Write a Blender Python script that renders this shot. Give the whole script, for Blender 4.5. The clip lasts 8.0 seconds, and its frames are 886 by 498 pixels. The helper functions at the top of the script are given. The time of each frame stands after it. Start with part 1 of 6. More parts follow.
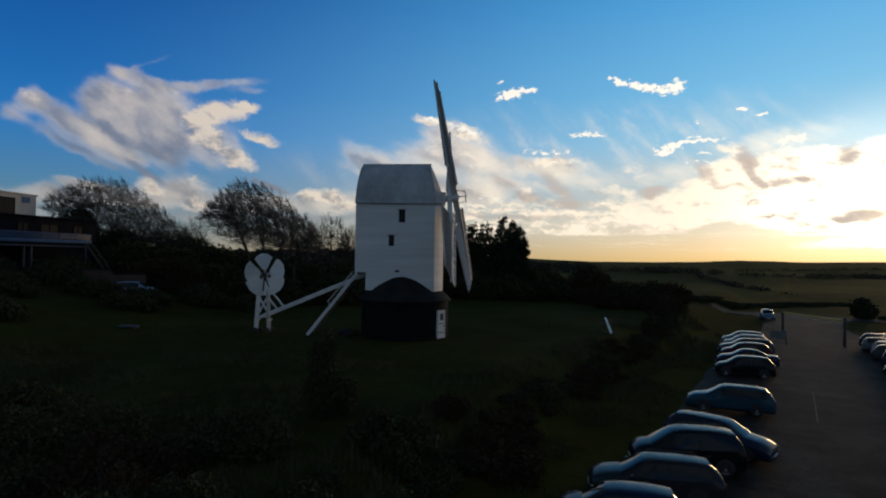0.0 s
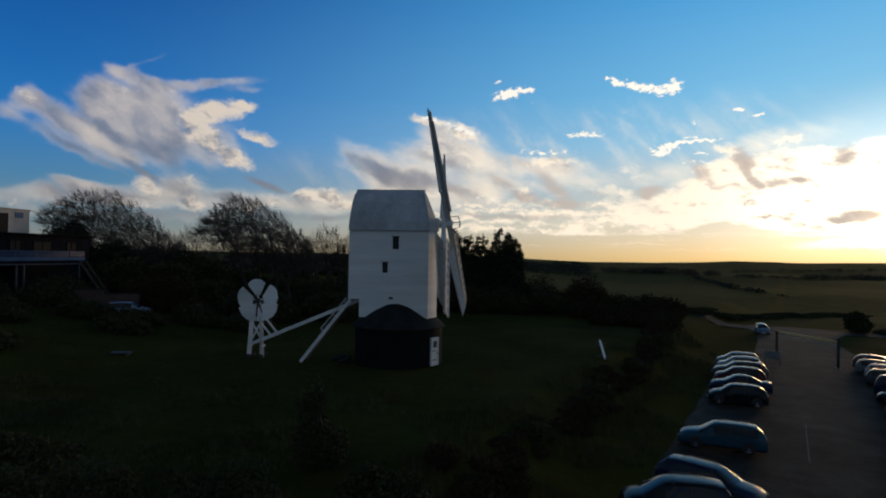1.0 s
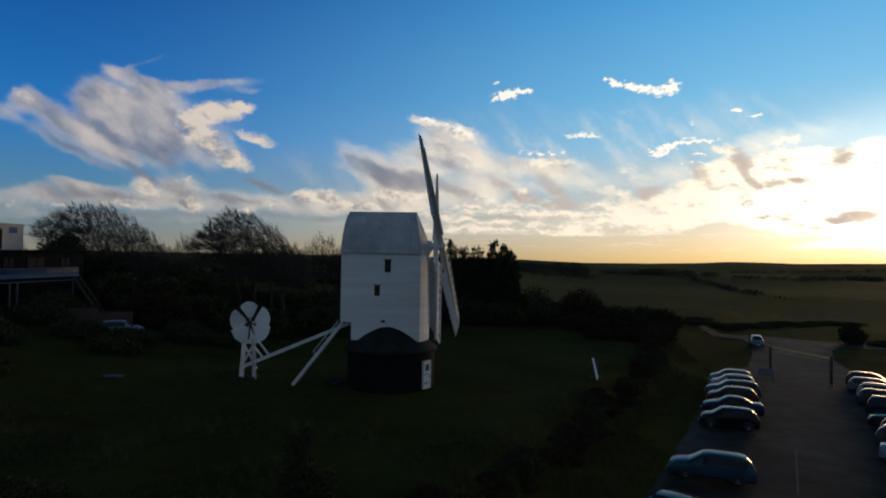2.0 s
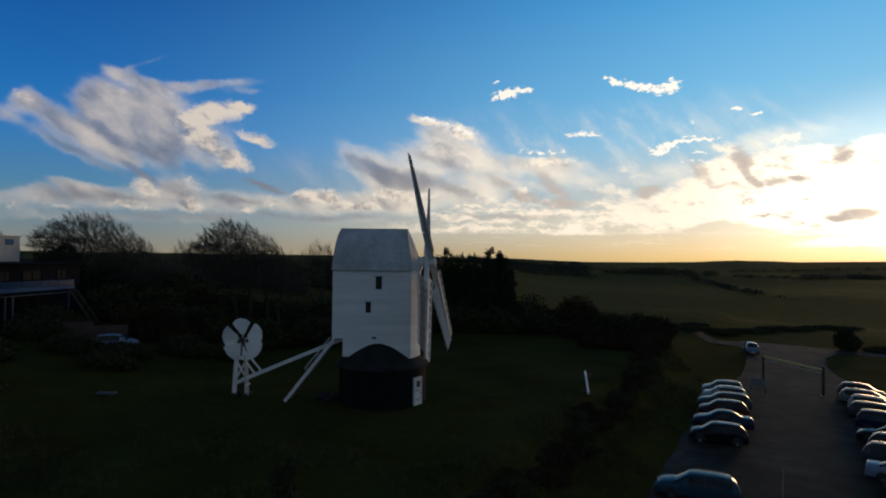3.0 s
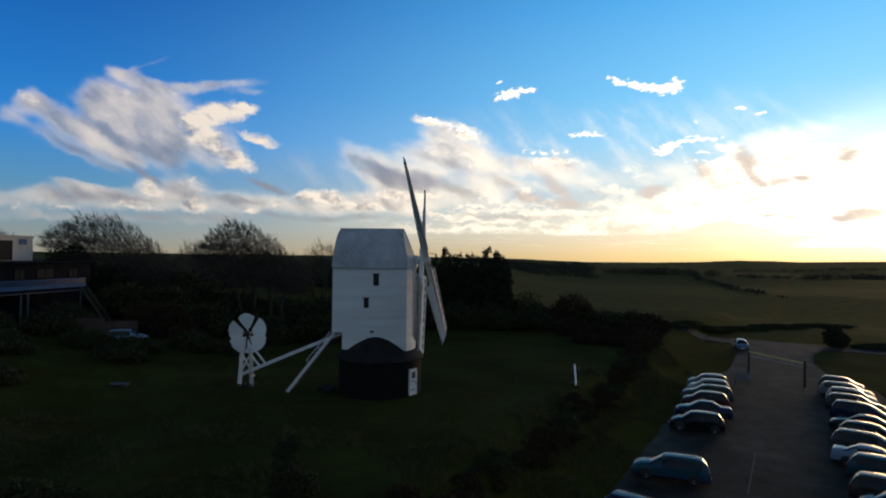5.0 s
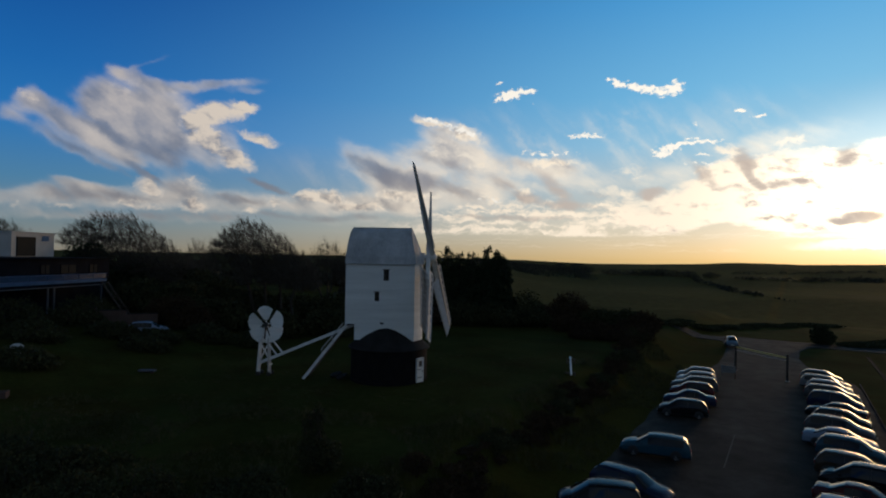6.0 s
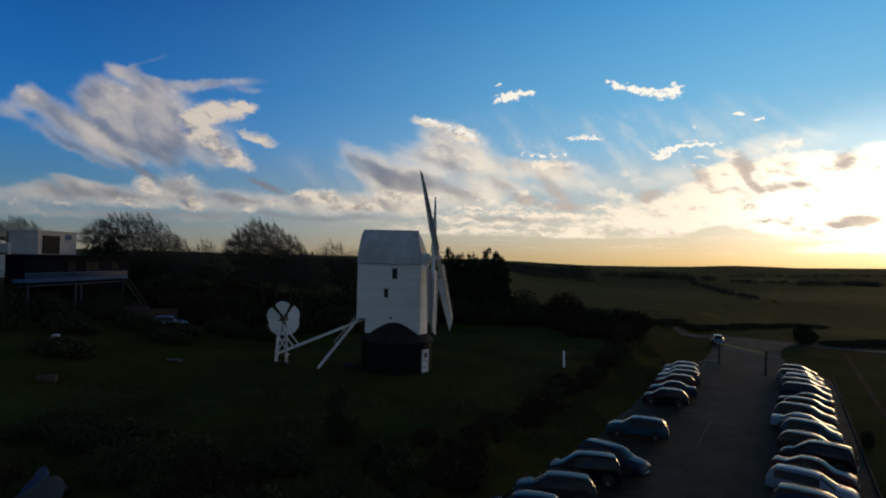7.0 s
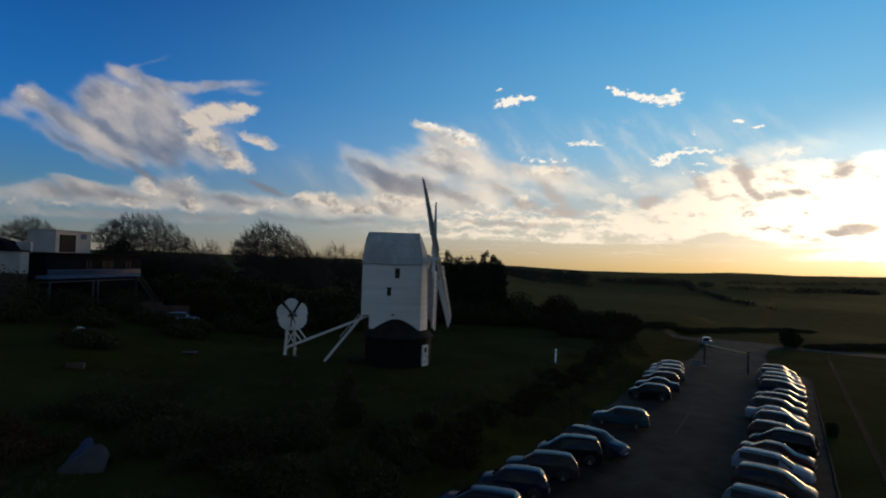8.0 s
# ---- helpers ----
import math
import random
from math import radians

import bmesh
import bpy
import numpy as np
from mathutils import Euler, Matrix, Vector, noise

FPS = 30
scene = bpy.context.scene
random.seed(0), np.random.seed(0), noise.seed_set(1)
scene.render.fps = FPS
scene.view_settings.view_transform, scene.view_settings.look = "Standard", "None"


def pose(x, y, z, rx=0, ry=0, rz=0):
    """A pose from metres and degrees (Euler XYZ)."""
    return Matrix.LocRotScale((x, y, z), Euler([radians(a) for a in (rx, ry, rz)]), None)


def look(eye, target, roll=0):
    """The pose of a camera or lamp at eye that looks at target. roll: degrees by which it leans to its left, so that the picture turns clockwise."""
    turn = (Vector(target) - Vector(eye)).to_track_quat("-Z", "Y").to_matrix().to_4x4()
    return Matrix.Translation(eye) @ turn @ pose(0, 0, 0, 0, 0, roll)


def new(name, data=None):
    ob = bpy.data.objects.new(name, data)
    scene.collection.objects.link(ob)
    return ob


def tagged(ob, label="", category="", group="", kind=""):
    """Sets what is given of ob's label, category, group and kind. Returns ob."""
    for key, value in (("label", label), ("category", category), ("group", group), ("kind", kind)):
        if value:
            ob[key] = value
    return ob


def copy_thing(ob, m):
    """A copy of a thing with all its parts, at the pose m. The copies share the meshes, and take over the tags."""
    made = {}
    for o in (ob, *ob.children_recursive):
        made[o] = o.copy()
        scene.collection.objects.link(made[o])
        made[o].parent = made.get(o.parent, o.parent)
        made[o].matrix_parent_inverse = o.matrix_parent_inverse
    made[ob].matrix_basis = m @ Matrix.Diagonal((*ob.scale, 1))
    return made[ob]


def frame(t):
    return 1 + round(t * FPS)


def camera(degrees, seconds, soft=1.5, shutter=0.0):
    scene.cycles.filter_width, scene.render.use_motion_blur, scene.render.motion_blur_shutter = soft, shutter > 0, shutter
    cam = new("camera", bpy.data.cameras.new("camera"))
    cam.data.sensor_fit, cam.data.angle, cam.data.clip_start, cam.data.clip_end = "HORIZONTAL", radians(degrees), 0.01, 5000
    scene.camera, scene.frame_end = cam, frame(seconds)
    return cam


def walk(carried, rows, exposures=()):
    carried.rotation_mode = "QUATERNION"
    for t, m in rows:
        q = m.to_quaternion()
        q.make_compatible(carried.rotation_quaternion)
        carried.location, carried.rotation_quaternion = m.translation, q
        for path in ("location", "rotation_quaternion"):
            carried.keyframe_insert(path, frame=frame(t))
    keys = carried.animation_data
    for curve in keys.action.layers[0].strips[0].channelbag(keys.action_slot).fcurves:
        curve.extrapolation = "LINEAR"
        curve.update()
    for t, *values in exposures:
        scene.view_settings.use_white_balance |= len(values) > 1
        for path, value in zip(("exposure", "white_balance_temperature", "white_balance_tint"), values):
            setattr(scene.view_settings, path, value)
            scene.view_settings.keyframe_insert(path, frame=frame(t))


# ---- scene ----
cam = camera(75.4, 8.0, soft=2.0)
PATH = [
    (0, (8.182, -46.154, 5.504), (7.975, -44.164, 5.53), 0.9),
    (0.5, (8.241, -46.063, 6.558), (8.039, -44.074, 6.584), 0.9),
    (1, (8.408, -46.072, 7.645), (8.211, -44.082, 7.67), 1.0),
    (1.5, (8.613, -46.039, 8.506), (8.419, -44.049, 8.534), 1.0),
    (3, (9.693, -46.293, 10.778), (9.499, -44.303, 10.804), 0.7),
    (3.5, (10.16, -46.372, 10.923), (9.961, -44.382, 10.946), 0.6),
    (4, (10.595, -46.613, 10.876), (10.39, -44.624, 10.905), 0.7),
    (4.5, (10.737, -47.432, 10.771), (10.532, -45.442, 10.798), 0.6),
    (6, (10.538, -52.565, 10.319), (10.336, -50.575, 10.348), 1.0),
    (6.5, (10.451, -54.805, 10.296), (10.252, -52.815, 10.327), 1.2),
    (7, (10.447, -57.282, 10.265), (10.251, -55.292, 10.297), 1.4),
    (7.5, (10.524, -59.37, 10.207), (10.329, -57.38, 10.245), 1.9),
    (8, (10.749, -61.075, 9.976), (10.556, -59.085, 10.022), 2.0),
]
walk(cam, [(t, look(e, g, r)) for t, e, g, r in PATH],
     exposures=[(0.0, 0.0), (3.6, 0.0), (4.0, -0.11), (4.1, -0.05), (4.4, 0.47), (4.7, 0.47), (5.8, -0.05), (6.5, -0.09), (8.0, -0.09)])

# ---------------------------------------------------------------- sky, clouds and sun
SUN_AZ, SUN_EL = 32.0, 5.0          # degrees, clockwise from +y


def sky_world():
    world = bpy.data.worlds.new("evening_sky")
    scene.world = world
    world.use_nodes = True
    nt = world.node_tree
    nt.nodes.clear()
    N, L = nt.nodes, nt.links

    def put(sock, v):
        if isinstance(v, (int, float)):
            sock.default_value = v
        elif isinstance(v, tuple):
            sock.default_value = v if len(v) == len(sock.default_value) else (*v, 1.0)
        else:
            L.new(v, sock)

    def m(op, a, b=None, c=None, clamp=False):
        n = N.new("ShaderNodeMath")
        n.operation, n.use_clamp = op, clamp
        for k, v in enumerate((a, b, c)):
            if v is not None:
                put(n.inputs[k], v)
        return n.outputs[0]

    def vm(op, a, b=None, scale=None):
        n = N.new("ShaderNodeVectorMath")
        n.operation = op
        put(n.inputs[0], a)
        if b is not None:
            put(n.inputs[1], b)
        if scale is not None:
            put(n.inputs["Scale"], scale)
        return n.outputs["Value"] if op in ("LENGTH", "DOT_PRODUCT") else n.outputs[0]

    def smooth(v, a, b, lo=0.0, hi=1.0):
        n = N.new("ShaderNodeMapRange")
        n.interpolation_type = "SMOOTHSTEP"
        for k, x in zip(("Value", "From Min", "From Max", "To Min", "To Max"), (v, a, b, lo, hi)):
            put(n.inputs[k], x)
        return n.outputs[0]

    def noise_at(v, scale, detail=6.0, rough=0.55, distort=0.0):
        n = N.new("ShaderNodeTexNoise")
        put(n.inputs["Vector"], v)
        for k, x in (("Scale", scale), ("Detail", detail), ("Roughness", rough), ("Distortion", distort)):
            n.inputs[k].default_value = x
        return n.outputs["Fac"], n.outputs["Color"]

    def mix(f, a, b, kind="MIX"):
        n = N.new("ShaderNodeMix")
        n.data_type, n.blend_type = "RGBA", kind
        put(n.inputs[0], f)
        put(n.inputs[6], a)
        put(n.inputs[7], b)
        return n.outputs[2]

    def ramp(v, stops):
        n = N.new("ShaderNodeValToRGB")
        put(n.inputs[0], v)
        r = n.color_ramp
        while len(r.elements) < len(stops):
            r.elements.new(0.5)
        for e, (p, c) in zip(r.elements, stops):
            e.position, e.color = p, (*c, 1)
        return n.outputs[0]

    coord = N.new("ShaderNodeTexCoord").outputs["Generated"]
    d = vm("NORMALIZE", coord)
    sep = N.new("ShaderNodeSeparateXYZ")
    L.new(d, sep.inputs[0])
    az = m("MULTIPLY", m("ARCTAN2", sep.outputs[0], sep.outputs[1]), 57.2958)
    el = m("MULTIPLY", m("ARCSINE", sep.outputs[2]), 57.2958)
    com = N.new("ShaderNodeCombineXYZ")
    L.new(az, com.inputs[0])
    L.new(el, com.inputs[1])
    P = com.outputs[0]

    def warp(v, scale, amount, detail):
        c = noise_at(v, scale, detail)[1]
        return vm("ADD", v, vm("SCALE", vm("SUBTRACT", c, (0.5, 0.5, 0.5)), scale=amount))

    WS = warp(warp(P, 0.16, 1.4, 2.0), 0.6, 0.8, 4.0)
    WC = warp(warp(P, 0.35, 0.9, 2.0), 1.0, 1.0, 7.0)
    W1 = warp(P, 1.1, 0.8, 6.0)

    def blob(v, a, e, ra, re, tilt, k, inner=0.1):
        n = N.new("ShaderNodeMapping")
        n.vector_type = "TEXTURE"
        L.new(v, n.inputs[0])
        n.inputs["Location"].default_value = (a, e, 0)
        n.inputs["Rotation"].default_value = (0, 0, radians(tilt))
        n.inputs["Scale"].default_value = (ra * 1.35, re * 1.35, 1)
        return smooth(vm("LENGTH", n.outputs[0]), inner, 1.0, k, 0.0)

    def total(v, rows):
        s = None
        for k, r in enumerate(rows):
            if k % 6 == 5:
                # ties the next group of clouds to the sum so far, so that they are worked out in turn
                v = vm("ADD", v, vm("SCALE", (1.0, 0.0, 0.0), scale=m("MULTIPLY", s, 1e-6)))
            b = blob(v, *r)
            s = b if s is None else m("ADD", s, b)
        return s

    # base gradient of the clear sky, by height and by nearness to the sun's side
    side = smooth(m("ABSOLUTE", m("SUBTRACT", az, SUN_AZ)), 0.0, 76.0, 1.0, 0.0)
    far = ramp(m("DIVIDE", el, 90.0, clamp=True), SKY_FAR)
    near = ramp(m("DIVIDE", el, 90.0, clamp=True), SKY_NEAR)
    clear = mix(side, far, near)
    nishita = N.new("ShaderNodeTexSky")
    nishita.sky_type, nishita.sun_disc = "NISHITA", False
    nishita.sun_elevation, nishita.sun_rotation = radians(SUN_EL), radians(SUN_AZ)
    clear = mix(1.0, clear, vm("SCALE", nishita.outputs[0], scale=0.004), "ADD")

    # the glow round the sun behind its clouds
    glow = blob(P, SUN_AZ + 2, SUN_EL + 1, 14, 7, 8, 1.0, 0.0)
    warm = blob(P, SUN_AZ + 2, 0.3, 30, 2.2, 0, 1.0, 0.0)
    clear = mix(1.0, clear, vm("SCALE", (1.0, 0.88, 0.66), scale=m("MULTIPLY", glow, 0.55)), "ADD")
    core_glow = blob(P, SUN_AZ + 6, SUN_EL - 1, 7, 4, 0, 1.0, 0.0)
    clear = mix(1.0, clear, vm("SCALE", (1.0, 0.70, 0.36), scale=m("MULTIPLY", core_glow, 6.0)), "ADD")
    clear = mix(1.0, clear, vm("SCALE", (0.50, 0.32, 0.10), scale=m("MULTIPLY", warm, 0.5)), "ADD")

    def turned(v, deg, sx, sy):
        n = N.new("ShaderNodeMapping")
        n.vector_type = "TEXTURE"
        L.new(v, n.inputs[0])
        n.inputs["Rotation"].default_value = (0, 0, radians(deg))
        n.inputs["Scale"].default_value = (sx, sy, 1)
        return n.outputs[0]

    def rough(v):
        return m("SUBTRACT", v, 0.5)

    # textures of the clouds: soft wisps drawn out along the wind, crisp heaps, flat stripes low down
    wisp = noise_at(turned(WS, -26, 4.4, 1.0), 1.0, 6.0, 0.52, 0.2)[0]
    heap = noise_at(turned(WC, -6, 2.0, 1.1), 1.0, 7.0, 0.58, 0.2)[0]
    flat = noise_at(turned(WC, 1, 5.0, 0.75), 1.0, 6.0, 0.55, 0.2)[0]
    slow = noise_at(turned(WS, -32, 4.2, 2.0), 1.0, 3.0, 0.42, 0.2)[0]
    fine = noise_at(turned(W1, 4, 0.60, 0.36), 1.0, 6.0, 0.62)[0]
    stripe = noise_at(turned(W1, 1, 9.0, 0.40), 1.0, 5.0, 0.6)[0]
    soft, core, small, shade = total(WS, SOFT), total(WC, CORE), total(W1, SMALL), total(WS, SHADE)
    # broken cloud over the rest of the sky, beyond what the lists name
    away = smooth(m("ABSOLUTE", m("ADD", az, 6.0)), 40.0, 62.0)
    rest_n = noise_at(vm("MULTIPLY", P, (0.05, 0.10, 1.0)), 1.0, 6.0, 0.6)[0]
    rest = m("MULTIPLY", m("MULTIPLY", away, smooth(rest_n, 0.36, 0.62)), smooth(el, 25.0, 70.0, 0.9, 0.35))
    # soft veils and streaks
    a_soft = smooth(m("ADD", soft, m("ADD", m("MULTIPLY", rough(wisp), 0.8), m("MULTIPLY", rough(heap), 0.35))), 0.04, 1.30, 0.0, 0.84)
    a_soft = m("MULTIPLY", a_soft, smooth(soft, 0.0, 0.65))
    # crisp puffs
    a_core = smooth(m("ADD", core, m("MULTIPLY", rough(heap), 1.9)), 0.06, 1.05, 0.0, 0.96)
    a_core = m("MULTIPLY", a_core, smooth(core, 0.02, 0.35))
    bits = smooth(m("ADD", m("MULTIPLY", small, 0.9), m("MULTIPLY", rough(fine), 3.2)), 0.28, 0.95)
    bits = m("MULTIPLY", bits, smooth(small, 0.02, 0.25))
    # the layered sheet towards the sun: a flat ragged foot, thin and broken at its far end, solid near the sun
    solid = smooth(az, 9.0, 21.0)
    foot = m("ADD", el, m("ADD", m("MULTIPLY", rough(stripe), 1.5), m("MULTIPLY", rough(flat), 0.8)))
    notch = blob(WS, 20.6, 2.2, 3.6, 2.6, 0, 1.7, 0.1)
    lower = smooth(m("SUBTRACT", foot, notch), 2.1, 2.75)
    top = m("ADD", smooth(az, 14.0, 21.0, 6.6, 9.6), m("MULTIPLY", m("ADD", rough(flat), rough(heap)), smooth(az, 12.0, 22.0, 4.0, 2.0)))
    upper = smooth(m("SUBTRACT", top, el), -0.5, smooth(az, 12.0, 22.0, 2.6, 0.7))
    body = smooth(m("ADD", m("ADD", m("MULTIPLY", flat, 0.6), m("MULTIPLY", heap, 0.4)), m("MULTIPLY", solid, 0.4)), 0.43, 0.58, 0.10, 0.97)
    wedge = m("MULTIPLY", blob(W1, 33.0, 1.9, 6.5, 0.5, 4, 1.0, 0.5), 0.95)
    faint = m("MULTIPLY", smooth(stripe, 0.50, 0.72), m("MULTIPLY", smooth(el, 0.5, 1.6), smooth(el, 2.4, 3.4, 0.45, 0.0)))
    faint = m("MULTIPLY", faint, smooth(az, -20.0, 0.0))
    a_sheet = m("MULTIPLY", m("MULTIPLY", lower, upper), m("MULTIPLY", body, smooth(az, -16.0, -3.0)))
    a_sheet = m("MAXIMUM", m("MAXIMUM", a_sheet, wedge), faint)
    veil_n = noise_at(turned(W1, -48, 6.0, 1.6), 1.0, 4.0, 0.5)[0]
    veil = m("MULTIPLY", total(P, VEIL), smooth(veil_n, 0.38, 0.80))
    alpha = m("MAXIMUM", m("MAXIMUM", m("MAXIMUM", a_soft, a_core), m("MAXIMUM", a_sheet, bits)), veil)

    # colour of the cloud: cream towards the sun, paler away from it, bluish or mauve grey in its thick parts
    lit = mix(side, CLOUD_FAR, CLOUD_NEAR)
    dim = mix(smooth(side, 0.25, 0.85), mix(smooth(el, 5.0, 9.5), SHADE_LOW, SHADE_FAR), SHADE_NEAR)
    lift = m("SUBTRACT", heap, noise_at(turned(vm("ADD", WC, (0.35, 0.50, 0.0)), -6, 2.0, 1.1), 1.0, 7.0, 0.58, 0.2)[0])
    thick = m("ADD", m("ADD", m("MULTIPLY", rough(slow), -1.5), m("MULTIPLY", a_sheet, 0.08)), m("MULTIPLY", rough(flat), m("MULTIPLY", a_sheet, -2.4)))
    thick = m("ADD", thick, m("ADD", m("MULTIPLY", a_soft, smooth(side, 0.2, 0.9, 0.56, 0.22)), m("MULTIPLY", lift, m("MULTIPLY", m("MAXIMUM", m("MAXIMUM", a_core, m("MULTIPLY", a_soft, 0.12)), m("MULTIPLY", a_sheet, 0.9)), -2.2))))
    thick = m("SUBTRACT", m("ADD", thick, m("MULTIPLY", shade, 0.55)), m("MULTIPLY", a_core, 0.06))
    thick = smooth(m("SUBTRACT", thick, m("MULTIPLY", solid, 0.06)), 0.0, 0.95)
    thick = m("MULTIPLY", thick, m("SUBTRACT", 1.0, m("MULTIPLY", bits, 0.9)))
    cloud = mix(thick, lit, dim)
    cloud = mix(m("MULTIPLY", bits, 0.8), cloud, mix(side, (0.86, 0.84, 0.80), (1.1, 1.05, 0.95)))
    cloud = mix(1.0, cloud, vm("SCALE", (1.0, 0.93, 0.74), scale=m("MULTIPLY", m("MULTIPLY", glow, m("SUBTRACT", 1.0, m("MULTIPLY", thick, 0.85))), 0.9)), "ADD")
    cloud = mix(1.0, cloud, vm("SCALE", (1.0, 0.70, 0.36), scale=m("MULTIPLY", core_glow, 6.0)), "ADD")
    sky = mix(alpha, clear, cloud)
    streak = smooth(m("ADD", shade, m("MULTIPLY", rough(wisp), 1.0)), 0.15, 1.10, 0.0, 0.80)
    streak = m("MULTIPLY", streak, m("MULTIPLY", smooth(shade, 0.02, 0.3), m("SUBTRACT", 1.0, m("MAXIMUM", bits, m("MULTIPLY", a_core, 0.6)))))
    sky = mix(streak, sky, dim)
    sky = mix(rest, sky, REST)
    # below the horizon: dull land
    sky = mix(smooth(el, -2.0, -0.6), (0.02, 0.02, 0.015), sky)
    bg = N.new("ShaderNodeBackground")
    L.new(sky, bg.inputs[0])
    bg.inputs[1].default_value = 1.0
    out = N.new("ShaderNodeOutputWorld")
    L.new(bg.outputs[0], out.inputs[0])


SKY_FAR = [(0.0, (0.25, 0.23, 0.18)), (0.028, (0.155, 0.225, 0.265)), (0.065, (0.070, 0.212, 0.37)), (0.12, (0.019, 0.174, 0.475)), (0.17, (0.009, 0.131, 0.42)), (0.26, (0.003, 0.072, 0.305)), (0.42, (0.010, 0.036, 0.085)), (1.0, (0.006, 0.014, 0.026))]
SKY_NEAR = [(0.0, (0.65, 0.47, 0.22)), (0.028, (0.78, 0.69, 0.52)), (0.065, (0.56, 0.62, 0.61)), (0.12, (0.305, 0.59, 0.78)), (0.17, (0.17, 0.505, 0.79)), (0.26, (0.075, 0.365, 0.72)), (0.42, (0.016, 0.065, 0.16)), (1.0, (0.007, 0.016, 0.03))]
CLOUD_FAR, CLOUD_NEAR = (0.63, 0.55, 0.475), (1.22, 1.05, 0.82)
SHADE_FAR, SHADE_LOW, SHADE_NEAR = (0.15, 0.18, 0.25), (0.23, 0.215, 0.225), (0.60, 0.50, 0.43)
REST = (0.195, 0.245, 0.268)
VEIL = [(10.0, 9.5, 9.0, 4.0, 0, 0.28), (20.0, 11.0, 9.0, 4.0, 0, 0.30), (1.0, 11.0, 7.0, 4.0, 0, 0.25), (-14.0, 8.0, 9.0, 3.0, 0, 0.2), (11.0, 13.5, 3.5, 1.6, 0, 0.30)]
# azimuth, height, half width, half height, tilt (degrees) and density of each part of a cloud
ROLL = [
    (-41.9, 12.0, 1.2, 1.05, -27, 1.0), (-39.8, 10.8, 2.3, 1.18, -26, 1.0), (-37.2, 9.5, 2.5, 1.13, -27, 0.95), (-35.0, 8.3, 1.6, 0.87, -29, 0.75),
    (-43.0, 10.8, 1.4, 1.13, -4, 0.55), (-39.2, 8.7, 5.1, 0.74, -22, 0.5),
]
VEIL_CLOUD = [
    (-34.8, 11.9, 3.8, 2.95, -21, 0.95), (-36.8, 12.6, 2.2, 1.85, -15, 0.75), (-32.2, 10.3, 3.1, 2.7, -33, 0.85), (-31.6, 13.5, 2.7, 1.84, -4, 0.8),
    (-35.8, 15.3, 1.2, 0.73, -25, 0.6), (-34.3, 15.1, 2.6, 0.93, -13, 0.7), (-30.2, 15.1, 2.8, 0.63, 5, 0.75), (-26.3, 15.6, 3.5, 0.59, 10, 0.65),
    (-24.8, 15.1, 2.0, 0.35, 6, 0.5), (-33.4, 16.6, 2.4, 0.28, 28, 0.35), (-27.7, 9.4, 2.9, 2.05, -28, 0.6), (-33.8, 10.8, 6.5, 3.86, -22, 0.55),
    (-38.8, 9.8, 5.1, 2.08, -23, 0.2), (-27.3, 11.2, 3.9, 3.05, 5, 0.4),
]
LOW_BAND = [
    (-42.2, 4.2, 4.4, 1.0, 4, 0.65), (-37.1, 4.7, 4.5, 1.15, -1, 0.73), (-31.5, 5.1, 4.1, 1.42, 3, 0.73), (-30.1, 6.4, 2.3, 1.12, -2, 0.56),
    (-25.2, 4.8, 4.5, 1.17, 2, 0.65), (-18.4, 5.0, 4.8, 1.43, 2, 0.82), (-11.8, 5.1, 5.0, 1.45, 1, 0.78), (-38.0, 5.6, 2.8, 0.57, -3, 0.52),
    (-41.4, 2.9, 6.0, 0.64, 3, 0.43), (-30.0, 3.2, 10.3, 0.62, 2, 0.48), (-14.0, 3.4, 6.6, 0.56, 1, 0.38), (-29.1, 5.2, 19.7, 1.86, 3, 0.3),
]
MILL_CLOUD = [
    (-14.1, 10.0, 3.0, 1.42, -18, 0.65), (-11.8, 7.8, 5.3, 1.66, -13, 0.95), (-8.5, 9.2, 3.9, 2.48, -14, 0.9), (-6.5, 12.5, 2.5, 1.62, 1, 0.9),
    (-3.4, 10.9, 4.0, 2.19, -10, 0.85), (-2.2, 7.6, 5.1, 2.22, -12, 0.9), (-6.2, 5.6, 7.9, 1.46, 1, 0.85), (-9.6, 6.7, 3.4, 1.67, 1, 0.8),
    (-5.1, 10.2, 3.5, 1.32, -5, 0.7), (-0.3, 9.3, 3.4, 1.21, -8, 0.5),
]
SUN_VEIL = [
    (4.2, 9.1, 4.3, 1.2, -3, 0.95), (9.3, 8.0, 5.8, 1.82, -14, 0.45), (15.9, 7.8, 4.9, 1.76, -8, 0.6), (12.4, 11.6, 3.1, 1.14, -11, 0.3),
    (5.0, 7.3, 6.0, 1.42, -9, 0.6), (22.4, 9.8, 4.8, 1.94, 11, 0.5), (26.6, 10.8, 6.0, 2.08, 11, 0.45), (0.5, 13.3, 3.3, 1.39, -39, 0.3),
    (12.9, 13.3, 2.5, 0.82, -4, 0.3),
]
